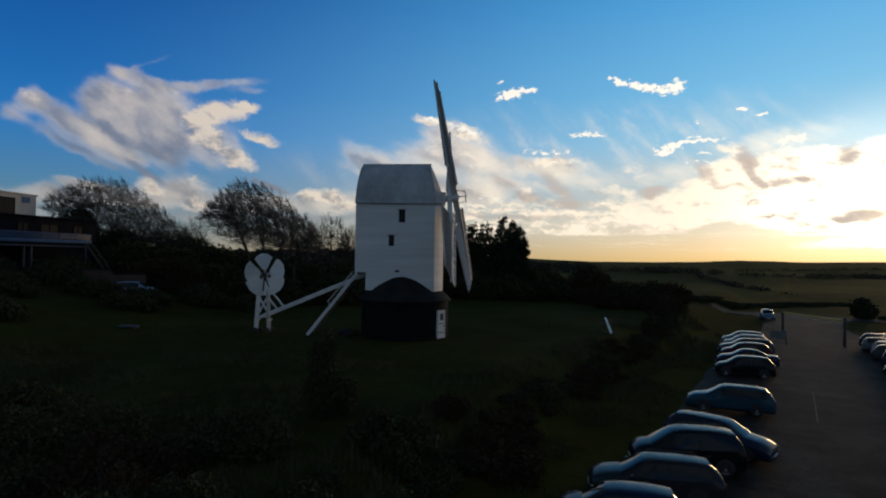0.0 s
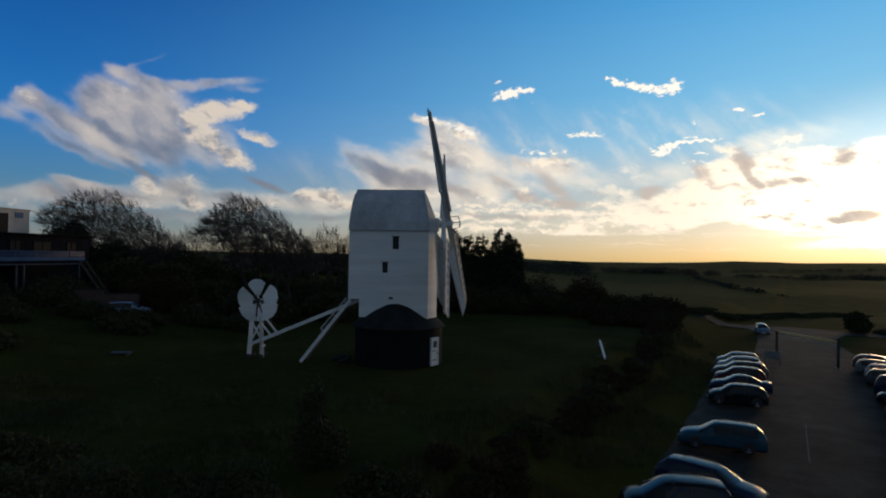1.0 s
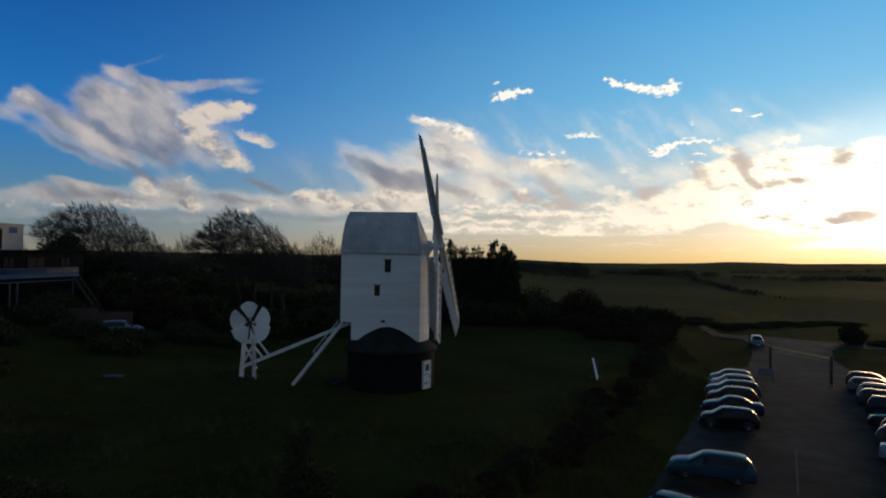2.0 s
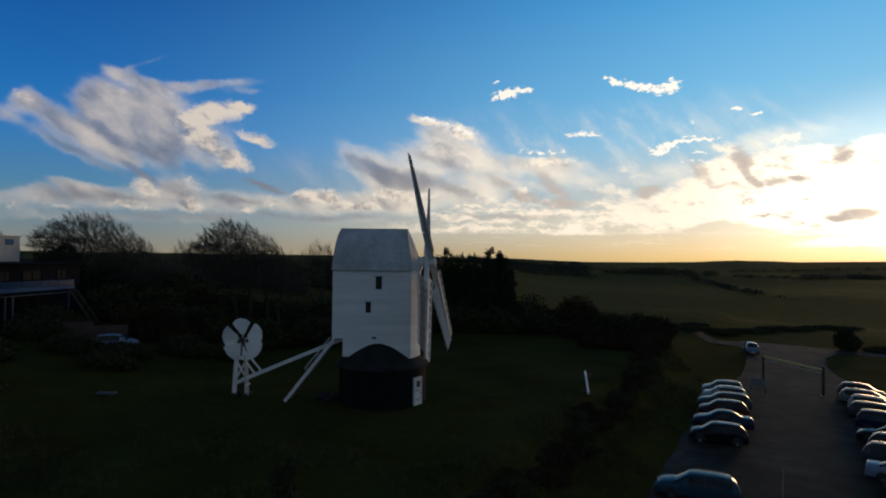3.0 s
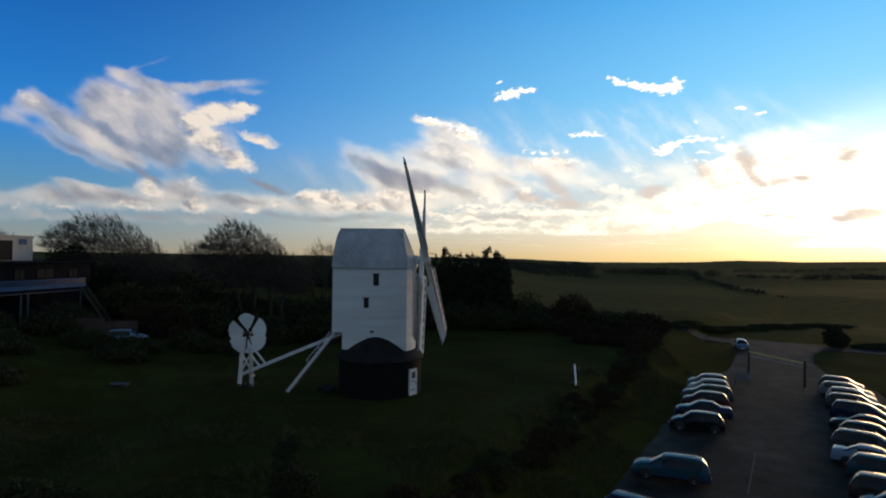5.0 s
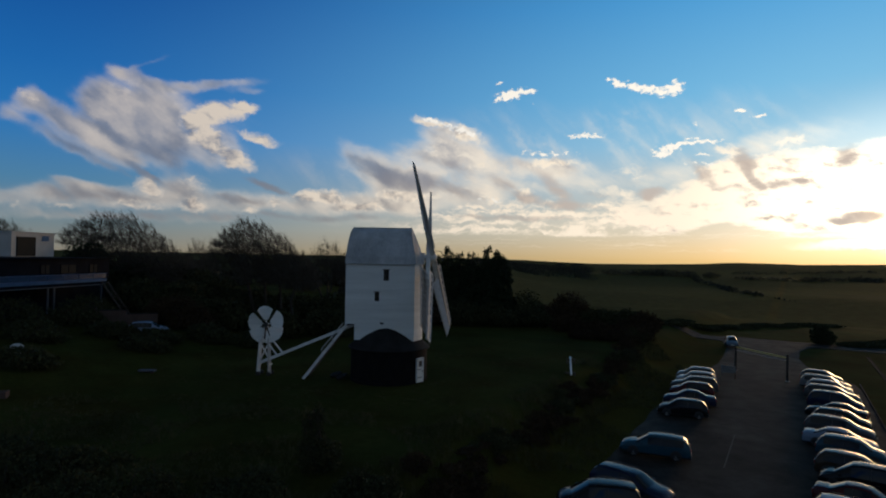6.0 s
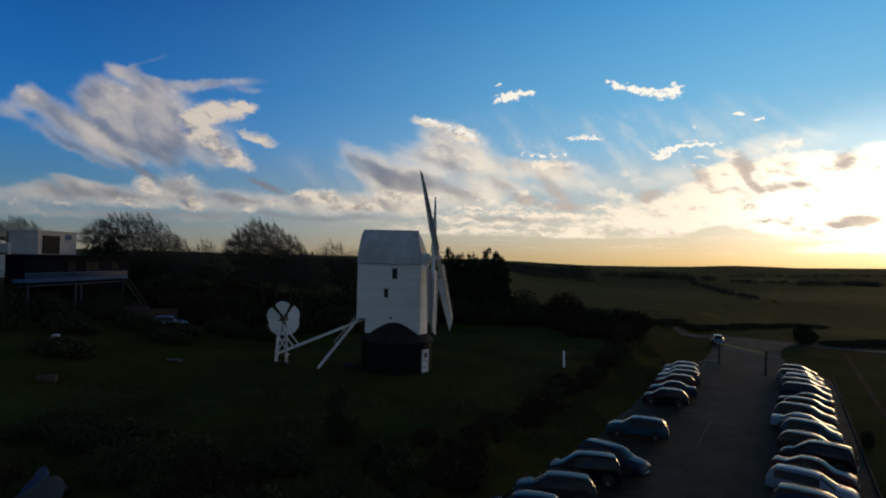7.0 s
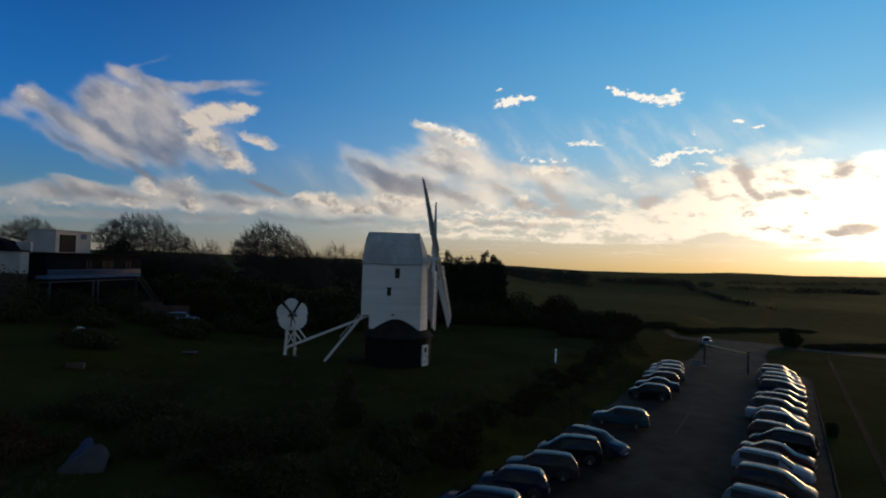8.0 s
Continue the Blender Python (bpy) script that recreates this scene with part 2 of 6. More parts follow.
CORE_LEFT = [
    (-29.0, 12.6, 1.9, 1.29, 6, 0.9), (-26.8, 13.0, 3.0, 1.11, 9, 1.05), (-24.8, 13.6, 1.3, 0.71, 5, 0.9), (-29.2, 11.2, 2.0, 1.5, -27, 0.9),
    (-27.5, 9.7, 2.4, 1.38, -36, 0.9), (-25.5, 8.6, 1.7, 1.04, -17, 0.95), (-24.0, 10.9, 2.1, 0.68, -10, 1.1), (-35.4, 13.7, 1.3, 0.75, -20, 0.6),
    (-34.3, 14.5, 1.3, 0.56, -14, 0.55), (-31.6, 14.2, 1.0, 0.43, 7, 0.5), (-42.0, 12.1, 1.0, 0.66, -15, 0.7),
]
CORE_LOW = [
    (-33.1, 5.7, 1.4, 1.1, -35, 0.95), (-29.4, 6.2, 1.9, 1.13, -13, 0.65), (-34.1, 4.3, 2.6, 0.69, -4, 0.8), (-29.3, 4.4, 1.9, 0.83, -6, 0.85),
    (-22.3, 5.0, 1.1, 0.92, 2, 1.0), (-24.7, 4.2, 1.8, 0.53, 2, 0.8), (-18.4, 5.6, 2.7, 0.93, 6, 1.0), (-15.7, 5.0, 2.7, 0.83, -5, 0.85),
    (-12.6, 4.9, 2.5, 0.78, -3, 0.9), (-42.9, 3.8, 1.1, 0.63, 4, 0.65), (-39.5, 3.6, 1.2, 0.38, 3, 0.6), (-7.3, 13.2, 2.0, 0.54, -7, 1.0),
    (-8.4, 6.1, 3.4, 0.67, 1, 0.8),
]
CORE_RIGHT = [
    (-3.9, 12.2, 2.5, 0.87, -15, 1.1), (-5.9, 10.8, 2.5, 1.1, -3, 0.75), (-2.2, 9.3, 2.8, 1.21, -15, 0.6), (-1.1, 5.8, 2.8, 0.78, -6, 0.75),
    (2.3, 6.7, 1.7, 0.55, 0, 0.85), (4.7, 9.4, 3.4, 0.81, -1, 0.9), (10.4, 6.5, 3.1, 0.86, -1, 0.65), (6.7, 4.4, 6.4, 0.49, 0, 0.75),
    (12.4, 8.4, 2.6, 1.05, -10, 0.5), (16.4, 5.9, 2.9, 0.93, -2, 0.65), (-10.7, 6.1, 2.8, 0.78, 1, 0.75), (20.6, 9.9, 2.3, 0.79, 5, 0.7),
    (25.4, 10.4, 2.5, 0.85, 6, 0.6),
]
BITS_HIGH = [
    (0.1, 15.7, 1.3, 0.63, 5, 1.0), (1.2, 16.1, 1.4, 0.52, 16, 1.0), (2.7, 16.2, 0.8, 0.31, 8, 0.95), (-0.4, 16.9, 0.6, 0.18, 8, 0.8),
    (3.0, 14.9, 0.2, 0.11, -2, 0.6), (10.9, 16.5, 1.0, 0.35, -27, 1.0), (12.7, 16.1, 1.7, 0.5, -14, 1.0), (14.7, 15.6, 1.8, 0.54, -9, 1.0),
    (16.2, 15.8, 1.0, 0.68, 10, 1.0), (10.0, 16.9, 0.4, 0.2, -13, 0.8),
]
BITS_LOW = [
    (21.5, 13.3, 0.6, 0.29, -6, 1.0), (23.0, 12.7, 0.9, 0.24, 5, 1.0), (17.8, 12.5, 0.3, 0.2, -5, 0.8), (8.2, 11.9, 2.0, 0.37, -2, 1.0),
    (15.6, 10.5, 1.7, 0.46, 5, 1.0), (15.0, 9.9, 1.1, 0.31, 1, 1.0), (18.3, 10.8, 2.3, 0.25, 1, 1.0), (17.7, 11.2, 0.9, 0.2, 1, 0.8),
    (18.5, 9.7, 1.0, 0.2, -9, 0.8), (4.4, 10.3, 3.3, 0.32, -1, 0.7), (-7.1, 13.4, 1.9, 0.32, -11, 0.95), (-3.7, 12.4, 2.3, 0.43, -19, 0.9),
    (-1.0, 5.8, 2.0, 0.34, 0, 0.5), (18.8, 8.9, 2.8, 0.25, 1, 0.6),
]
SHADE_LEFT = [
    (-33.5, 7.0, 2.1, 0.44, -32, 1.0), (-38.0, 8.2, 5.3, 0.47, -24, 0.55), (-22.8, 6.5, 3.1, 0.37, -16, 0.95), (-30.7, 9.6, 1.2, 2.0, 35, 0.7),
    (-32.2, 8.8, 2.7, 0.99, -39, 0.5), (-37.4, 10.8, 3.4, 0.56, -25, 0.4), (-34.9, 9.4, 3.0, 0.77, -26, 0.3), (-35.9, 4.8, 4.7, 0.58, -1, 0.5),
    (-25.7, 5.2, 4.0, 0.53, -4, 0.45), (-30.0, 3.4, 14.0, 0.62, 2, 0.55), (-16.2, 3.8, 6.5, 0.5, 1, 0.5),
]
SHADE_MILL = [
    (-12.7, 8.6, 4.7, 0.99, -20, 0.42), (-10.4, 7.4, 4.2, 1.0, -17, 0.5), (-15.7, 4.8, 2.7, 0.33, 1, 0.5), (-5.6, 7.0, 3.9, 0.78, -17, 0.7),
    (-5.6, 9.1, 3.4, 0.66, -17, 0.5), (0.0, 7.2, 2.5, 0.89, -30, 0.55), (2.4, 6.0, 1.7, 0.61, 0, 0.95), (5.3, 6.9, 3.1, 0.82, -45, 0.8),
    (6.1, 5.2, 4.3, 0.49, -5, 0.75), (0.6, 4.1, 7.8, 0.34, 0, 0.7),
]
SHADE_SUN = [
    (14.1, 6.4, 1.7, 0.63, -2, 1.0), (14.0, 5.8, 0.6, 0.42, -22, 0.8), (18.8, 7.6, 2.8, 0.76, -44, 0.8), (21.9, 8.7, 1.7, 0.83, -52, 0.95),
    (22.8, 7.0, 1.6, 0.44, -54, 0.9), (24.8, 6.7, 2.5, 0.58, 4, 0.9), (26.2, 7.0, 0.8, 0.33, -4, 0.7), (29.1, 8.9, 1.3, 0.91, 25, 0.9),
    (30.3, 3.8, 2.6, 0.64, 4, 1.3), (29.0, 3.5, 0.9, 0.28, -2, 0.8), (9.3, 6.1, 1.9, 0.38, -1, 0.5),
]
SOFT = ROLL + VEIL_CLOUD + LOW_BAND + MILL_CLOUD + SUN_VEIL
CORE = CORE_LEFT + CORE_LOW + CORE_RIGHT
SMALL = BITS_HIGH + BITS_LOW
SHADE = SHADE_LEFT + SHADE_MILL + SHADE_SUN
sky_world()

sun = new("sun", bpy.data.lights.new("sun", "SUN"))
sun.data.energy, sun.data.angle, sun.data.color = 0.55, radians(13), (1.0, 0.58, 0.26)
sa, se = radians(SUN_AZ + 4), radians(3.0)          # low, and spread wide by the clouds before its disc
sun.matrix_world = look((60, 60, 60), Vector((60, 60, 60)) - Vector((math.sin(sa) * math.cos(se), math.cos(sa) * math.cos(se), math.sin(se))))


# ---------------------------------------------------------------- materials
ALONG, ACROSS = Vector((0.43, 0.903)), Vector((0.903, -0.43))      # the car park's axes
LANE_TURN = math.degrees(math.atan2(ACROSS.y, ACROSS.x))           # turn of its across axis


def material(name, dark, light, rough=0.8, metal=0.0, scale=1.0, fine=20.0, bump=0.15, coat=0.0, spec=0.5, stretch=(1, 1, 1), tint=False):
    """Two-scale noise between two colours, with bump. tint: take the colour from the object's own colour."""
    mt = bpy.data.materials.new(name)
    mt.use_nodes = True
    N, L = mt.node_tree.nodes, mt.node_tree.links
    b = N["Principled BSDF"]
    tc = N.new("ShaderNodeTexCoord")
    mp = N.new("ShaderNodeMapping")
    mp.inputs["Scale"].default_value = stretch
    L.new(tc.outputs["Object"], mp.inputs[0])
    n1, n2 = N.new("ShaderNodeTexNoise"), N.new("ShaderNodeTexNoise")
    for n, sc in ((n1, scale), (n2, fine)):
        L.new(mp.outputs[0], n.inputs["Vector"])
        n.inputs["Scale"].default_value = sc
        n.inputs["Detail"].default_value = 5
    add = N.new("ShaderNodeMath")
    add.operation = "MULTIPLY_ADD"
    L.new(n2.outputs["Fac"], add.inputs[0])
    add.inputs[1].default_value = 0.5
    L.new(n1.outputs["Fac"], add.inputs[2])
    mr = N.new("ShaderNodeMapRange")
    L.new(add.outputs[0], mr.inputs["Value"])
    mr.inputs["From Min"].default_value, mr.inputs["From Max"].default_value = 0.45, 1.05
    mx = N.new("ShaderNodeMix")
    mx.data_type = "RGBA"
    L.new(mr.outputs[0], mx.inputs[0])
    mx.inputs[6].default_value, mx.inputs[7].default_value = (*dark, 1), (*light, 1)
    col = mx.outputs[2]
    if tint:
        oi = N.new("ShaderNodeObjectInfo")
        mul = N.new("ShaderNodeMix")
        mul.data_type, mul.blend_type = "RGBA", "MULTIPLY"
        mul.inputs[0].default_value = 1
        L.new(oi.outputs["Color"], mul.inputs[6])
        L.new(col, mul.inputs[7])
        col = mul.outputs[2]
    L.new(col, b.inputs["Base Color"])
    b.inputs["Roughness"].default_value, b.inputs["Metallic"].default_value = rough, metal
    b.inputs["Coat Weight"].default_value = coat
    b.inputs["Coat Roughness"].default_value = 0.11
    b.inputs["Specular IOR Level"].default_value = spec
    if bump:
        bp = N.new("ShaderNodeBump")
        bp.inputs["Strength"].default_value, bp.inputs["Distance"].default_value = bump, 0.05
        L.new(n2.outputs["Fac"], bp.inputs["Height"])
        L.new(bp.outputs[0], b.inputs["Normal"])
    return mt


def glass_material(name, color, rough=0.04, spec=0.28):
    mt = bpy.data.materials.new(name)
    mt.use_nodes = True
    b = mt.node_tree.nodes["Principled BSDF"]
    b.inputs["Base Color"].default_value = (*color, 1)
    b.inputs["Roughness"].default_value = rough
    b.inputs["Specular IOR Level"].default_value = spec
    return mt


M_BOARD = material("white_weatherboard", (0.60, 0.60, 0.57), (0.80, 0.80, 0.77), 0.6, scale=0.8, fine=9, bump=0.2, stretch=(0.25, 0.25, 3))
M_TIMBER = material("white_painted_timber", (0.58, 0.57, 0.54), (0.80, 0.79, 0.76), 0.6, scale=1.5, fine=14, bump=0.15)
M_ROOFMETAL = material("weathered_white_roof_cladding", (0.27, 0.285, 0.30), (0.56, 0.58, 0.60), 0.55, scale=0.9, fine=7, bump=0.15, stretch=(1, 1, 0.5))
M_TAR = material("black_tarred_brick", (0.005, 0.005, 0.005), (0.013, 0.012, 0.012), 0.85, scale=1.2, fine=12, bump=0.5, spec=0.1)
M_TARROOF = material("black_felted_roof", (0.012, 0.012, 0.012), (0.028, 0.028, 0.028), 0.8, scale=1.0, fine=10, bump=0.3, spec=0.1)
M_IRON = material("dark_cast_iron", (0.03, 0.03, 0.03), (0.07, 0.065, 0.06), 0.45, metal=0.6, scale=3, fine=30)
M_DARKTIMBER = material("dark_weathered_and_shaded_timber", (0.05, 0.04, 0.03), (0.13, 0.10, 0.075), 0.85, scale=2, fine=25, stretch=(1, 1, 4))
M_SAILWOOD = material("weathered_and_shaded_white_timber", (0.36, 0.335, 0.31), (0.56, 0.54, 0.51), 0.7, scale=1.5, fine=14, bump=0.2)
M_SAILCLOTH = material("white_shutter_cloth", (0.38, 0.36, 0.34), (0.56, 0.54, 0.51), 0.75, scale=2, fine=18)
M_GRASS = material("rough_winter_grass", (0.0215, 0.0275, 0.0062), (0.049, 0.055, 0.0150), 1.0, scale=0.12, fine=2.5, bump=0.9, spec=0.008)


def add_fields(mt):
    """Field-sized patches of differing green and straw, 250 m and more across, lifted far off in place of haze."""
    N, L = mt.node_tree.nodes, mt.node_tree.links
    b = N["Principled BSDF"]
    old = b.inputs["Base Color"].links[0].from_socket
    tc = N.new("ShaderNodeTexCoord")
    vo = N.new("ShaderNodeTexVoronoi")
    vo.inputs["Scale"].default_value = 0.0036
    L.new(tc.outputs["Object"], vo.inputs["Vector"])
    bw = N.new("ShaderNodeSeparateColor")
    L.new(vo.outputs["Color"], bw.inputs[0])
    tint = N.new("ShaderNodeMix")
    tint.data_type = "RGBA"
    L.new(bw.outputs[0], tint.inputs[0])
    # both tints brighten the grass: haze over the far fields put into colour
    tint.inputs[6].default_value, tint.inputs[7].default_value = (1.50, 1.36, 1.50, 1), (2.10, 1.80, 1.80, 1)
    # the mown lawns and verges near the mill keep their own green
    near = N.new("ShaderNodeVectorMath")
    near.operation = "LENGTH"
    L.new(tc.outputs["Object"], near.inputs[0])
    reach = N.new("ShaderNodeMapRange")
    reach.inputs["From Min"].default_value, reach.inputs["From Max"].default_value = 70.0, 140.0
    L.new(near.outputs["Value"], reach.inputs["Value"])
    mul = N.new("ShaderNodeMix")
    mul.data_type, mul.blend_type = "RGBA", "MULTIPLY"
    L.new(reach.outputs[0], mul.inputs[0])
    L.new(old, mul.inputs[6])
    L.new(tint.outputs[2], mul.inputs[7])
    # long straw-coloured grass on the bank beside the car park, patchy at its edges
    across = N.new("ShaderNodeVectorMath")
    across.operation = "DOT_PRODUCT"
    L.new(tc.outputs["Object"], across.inputs[0])
    across.inputs[1].default_value = (ACROSS.x, ACROSS.y, 0)
    ragged = N.new("ShaderNodeTexNoise")
    ragged.inputs["Scale"].default_value, ragged.inputs["Detail"].default_value = 0.35, 6
    L.new(tc.outputs["Object"], ragged.inputs["Vector"])
    wavy = N.new("ShaderNodeMath")
    wavy.operation = "MULTIPLY_ADD"
    L.new(ragged.outputs["Fac"], wavy.inputs[0])
    wavy.inputs[1].default_value = 6.0
    L.new(across.outputs["Value"], wavy.inputs[2])
    bank = N.new("ShaderNodeMapRange")
    bank.inputs["From Min"].default_value, bank.inputs["From Max"].default_value = 17.0, 21.0
    L.new(wavy.outputs[0], bank.inputs["Value"])
    straw = N.new("ShaderNodeMix")
    straw.data_type, straw.blend_type = "RGBA", "MULTIPLY"
    ends = N.new("ShaderNodeMapRange")
    ends.inputs["From Min"].default_value, ends.inputs["From Max"].default_value = 25.0, 29.0
    ends.inputs["To Min"].default_value, ends.inputs["To Max"].default_value = 1.0, 0.0
    L.new(wavy.outputs[0], ends.inputs["Value"])
    both = N.new("ShaderNodeMath")
    both.operation = "MULTIPLY"
    L.new(bank.outputs[0], both.inputs[0])
    L.new(ends.outputs[0], both.inputs[1])
    L.new(both.outputs[0], straw.inputs[0])
    L.new(mul.outputs[2], straw.inputs[6])
    straw.inputs[7].default_value = (1.34, 1.08, 0.82, 1)
    L.new(straw.outputs[2], b.inputs["Base Color"])


def add_worn_turf(mt):
    """Brown, trodden places of two to six metres in the turf."""
    N, L = mt.node_tree.nodes, mt.node_tree.links
    b = N["Principled BSDF"]
    old = b.inputs["Base Color"].links[0].from_socket
    tc = N.new("ShaderNodeTexCoord")
    nz = N.new("ShaderNodeTexNoise")
    nz.inputs["Scale"].default_value, nz.inputs["Detail"].default_value, nz.inputs["Roughness"].default_value = 0.17, 9, 0.68
    L.new(tc.outputs["Object"], nz.inputs["Vector"])
    mr = N.new("ShaderNodeMapRange")
    L.new(nz.outputs["Fac"], mr.inputs["Value"])
    for k, v in (("From Min", 0.46), ("From Max", 0.66), ("To Min", 0.0), ("To Max", 0.8)):
        mr.inputs[k].default_value = v
    mx = N.new("ShaderNodeMix")
    mx.data_type, mx.blend_type = "RGBA", "MULTIPLY"
    L.new(mr.outputs[0], mx.inputs[0])
    L.new(old, mx.inputs[6])
    mx.inputs[7].default_value = (0.92, 0.60, 0.55, 1)
    L.new(mx.outputs[2], b.inputs["Base Color"])


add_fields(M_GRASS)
add_worn_turf(M_GRASS)
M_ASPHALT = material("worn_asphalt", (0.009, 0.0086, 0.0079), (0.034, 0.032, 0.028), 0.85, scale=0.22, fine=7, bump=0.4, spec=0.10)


def add_patches(mt):
    """Paler worn places and darker repairs, a few metres across."""
    N, L = mt.node_tree.nodes, mt.node_tree.links
    b = N["Principled BSDF"]
    old = b.inputs["Base Color"].links[0].from_socket
    tc = N.new("ShaderNodeTexCoord")
    nz = N.new("ShaderNodeTexNoise")
    nz.inputs["Scale"].default_value, nz.inputs["Detail"].default_value, nz.inputs["Roughness"].default_value = 0.55, 8, 0.7
    L.new(tc.outputs["Object"], nz.inputs["Vector"])
    mr = N.new("ShaderNodeMapRange")
    L.new(nz.outputs["Fac"], mr.inputs["Value"])
    for k, v in (("From Min", 0.36), ("From Max", 0.66), ("To Min", 0.45), ("To Max", 2.0)):
        mr.inputs[k].default_value = v
    sc = N.new("ShaderNodeVectorMath")
    sc.operation = "SCALE"
    L.new(old, sc.inputs[0])
    L.new(mr.outputs[0], sc.inputs["Scale"])
    L.new(sc.outputs[0], b.inputs["Base Color"])


add_patches(M_ASPHALT)
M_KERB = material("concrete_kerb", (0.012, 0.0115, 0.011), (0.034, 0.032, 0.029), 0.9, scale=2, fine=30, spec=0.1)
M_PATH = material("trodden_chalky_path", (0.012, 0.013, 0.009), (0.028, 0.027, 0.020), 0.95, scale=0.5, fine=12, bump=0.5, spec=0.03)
M_LINE = material("worn_white_road_paint", (0.025, 0.025, 0.024), (0.08, 0.08, 0.075), 0.8, scale=2, fine=25)
M_BARK = material("dark_bark", (0.020, 0.016, 0.012), (0.055, 0.044, 0.033), 0.95, scale=2, fine=14, bump=0.5)
M_TWIG = material("bare_twigs", (0.035, 0.028, 0.02), (0.07, 0.055, 0.04), 0.95, scale=2, fine=10, bump=0)
M_CONIFER = material("dark_conifer_foliage", (0.010, 0.018, 0.008), (0.035, 0.05, 0.022), 0.8, scale=0.8, fine=6, bump=0, spec=0.2)
M_SHRUB = material("winter_shrub_leaves", (0.016, 0.023, 0.007), (0.054, 0.056, 0.022), 0.85, scale=0.5, fine=5, bump=0, spec=0.2)
M_BRACKEN = material("brown_bramble_leaves", (0.024, 0.017, 0.010), (0.066, 0.044, 0.026), 0.9, scale=0.6, fine=5, bump=0, spec=0.04)
M_BLADE = material("dry_grass_blades", (0.04, 0.042, 0.016), (0.11, 0.095, 0.045), 0.9, scale=0.3, fine=4, bump=0, spec=0.15)
# leafless wood, its base lightened to stand in for haze
M_WOOD = material("far_woodland", (0.032, 0.032, 0.024), (0.066, 0.064, 0.046), 0.95, scale=0.03, fine=0.3, bump=0, spec=0.1)
M_RENDER = material("pale_house_render", (0.34, 0.335, 0.32), (0.52, 0.51, 0.48), 0.8, scale=0.5, fine=10, bump=0.1)
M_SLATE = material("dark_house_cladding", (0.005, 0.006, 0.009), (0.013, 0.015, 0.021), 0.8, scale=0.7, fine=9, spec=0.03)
M_DECK = material("blue_grey_painted_fascia", (0.042, 0.095, 0.185), (0.075, 0.150, 0.270), 0.6, scale=0.6, fine=8, bump=0.05, spec=0.1)
M_EDGE = material("pale_edge_paint", (0.07, 0.075, 0.09), (0.12, 0.125, 0.14), 0.7, scale=0.6, fine=8, bump=0.05, spec=0.1)
# opaque blue base imitates the sky mirrored in the rail glass
M_RAILGLASS = material("sky_tinted_rail_glass", (0.016, 0.044, 0.090), (0.030, 0.072, 0.140), 0.35, scale=0.4, fine=5, bump=0, spec=0.06)
M_BRICK = material("red_garden_brick", (0.045, 0.028, 0.022), (0.095, 0.058, 0.045), 0.9, scale=1.0, fine=8, bump=0.4)
M_PAINT = material("car_paint", (0.85, 0.85, 0.85), (1, 1, 1), 0.26, metal=0.0, scale=1.0, fine=6, bump=0, coat=0.22, spec=0.10, tint=True)
M_CARGLASS = glass_material("dark_car_glass", (0.012, 0.014, 0.016))
# nearly no gloss; the grey base stands in for reflected sky
M_PANE = glass_material("window_glass", (0.03, 0.030, 0.028), 0.30, 0.004)
M_TYRE = material("black_rubber", (0.012, 0.012, 0.012), (0.025, 0.025, 0.025), 0.8, scale=3, fine=30)
M_RIM = material("alloy_rim", (0.30, 0.30, 0.31), (0.48, 0.48, 0.49), 0.3, metal=0.9, scale=4, fine=30)
M_TRIM = material("black_plastic_trim", (0.015, 0.015, 0.016), (0.03, 0.03, 0.032), 0.6, scale=3, fine=30)
M_LAMP = glass_material("headlamp_glass", (0.55, 0.57, 0.60), 0.08)
M_LIT = bpy.data.materials.new("lit_headlamp")
M_LIT.use_nodes = True
M_LIT.node_tree.nodes["Principled BSDF"].inputs["Emission Color"].default_value = (1.0, 0.86, 0.62, 1)
M_LIT.node_tree.nodes["Principled BSDF"].inputs["Emission Strength"].default_value = 3.0
M_TAIL = glass_material("red_lamp_glass", (0.22, 0.012, 0.01), 0.1)
M_PLATE = material("pale_plate", (0.55, 0.55, 0.5), (0.7, 0.7, 0.64), 0.5, scale=5, fine=20)
M_STEEL = material("galvanised_steel", (0.25, 0.25, 0.25), (0.42, 0.42, 0.41), 0.45, metal=0.7, scale=2, fine=20)
# yellow of the low sun on the crossbar, put into its base colour
M_YELLOW = material("sunlit_yellow_bar_colour", (0.50, 0.40, 0.12), (0.70, 0.56, 0.20), 0.5, scale=2, fine=20)
M_TARP = material("blue_tarpaulin", (0.006, 0.022, 0.08), (0.016, 0.05, 0.15), 0.5, scale=1, fine=8, bump=0.5)
M_GREYSHEET = material("dull_grey_sheet", (0.022, 0.023, 0.024), (0.055, 0.056, 0.058), 0.7, scale=1, fine=8, bump=0.4)
M_SIGN = material("pale_notice_panel", (0.12, 0.12, 0.115), (0.22, 0.22, 0.21), 0.6, scale=2, fine=20)


# ---------------------------------------------------------------- mesh helpers
def part(name, bm, mat, parent=None, label="", smooth=False):
    me = bpy.data.meshes.new(name)
    if smooth:
        for f in bm.faces:
            f.smooth = True
    bm.normal_update()
    bm.to_mesh(me)
    bm.free()
    me.materials.append(mat)
    ob = new(name, me)
    if parent is not None:
        ob.parent = parent
    return tagged(ob, label)


def thing(name, label, category, place=(0, 0, 0), turn=0.0, group="", kind=""):
    ob = new(name)
    ob.empty_display_size = 0.3
    ob.matrix_world = pose(*place, 0, 0, turn)
    return tagged(ob, label, category, group, kind)


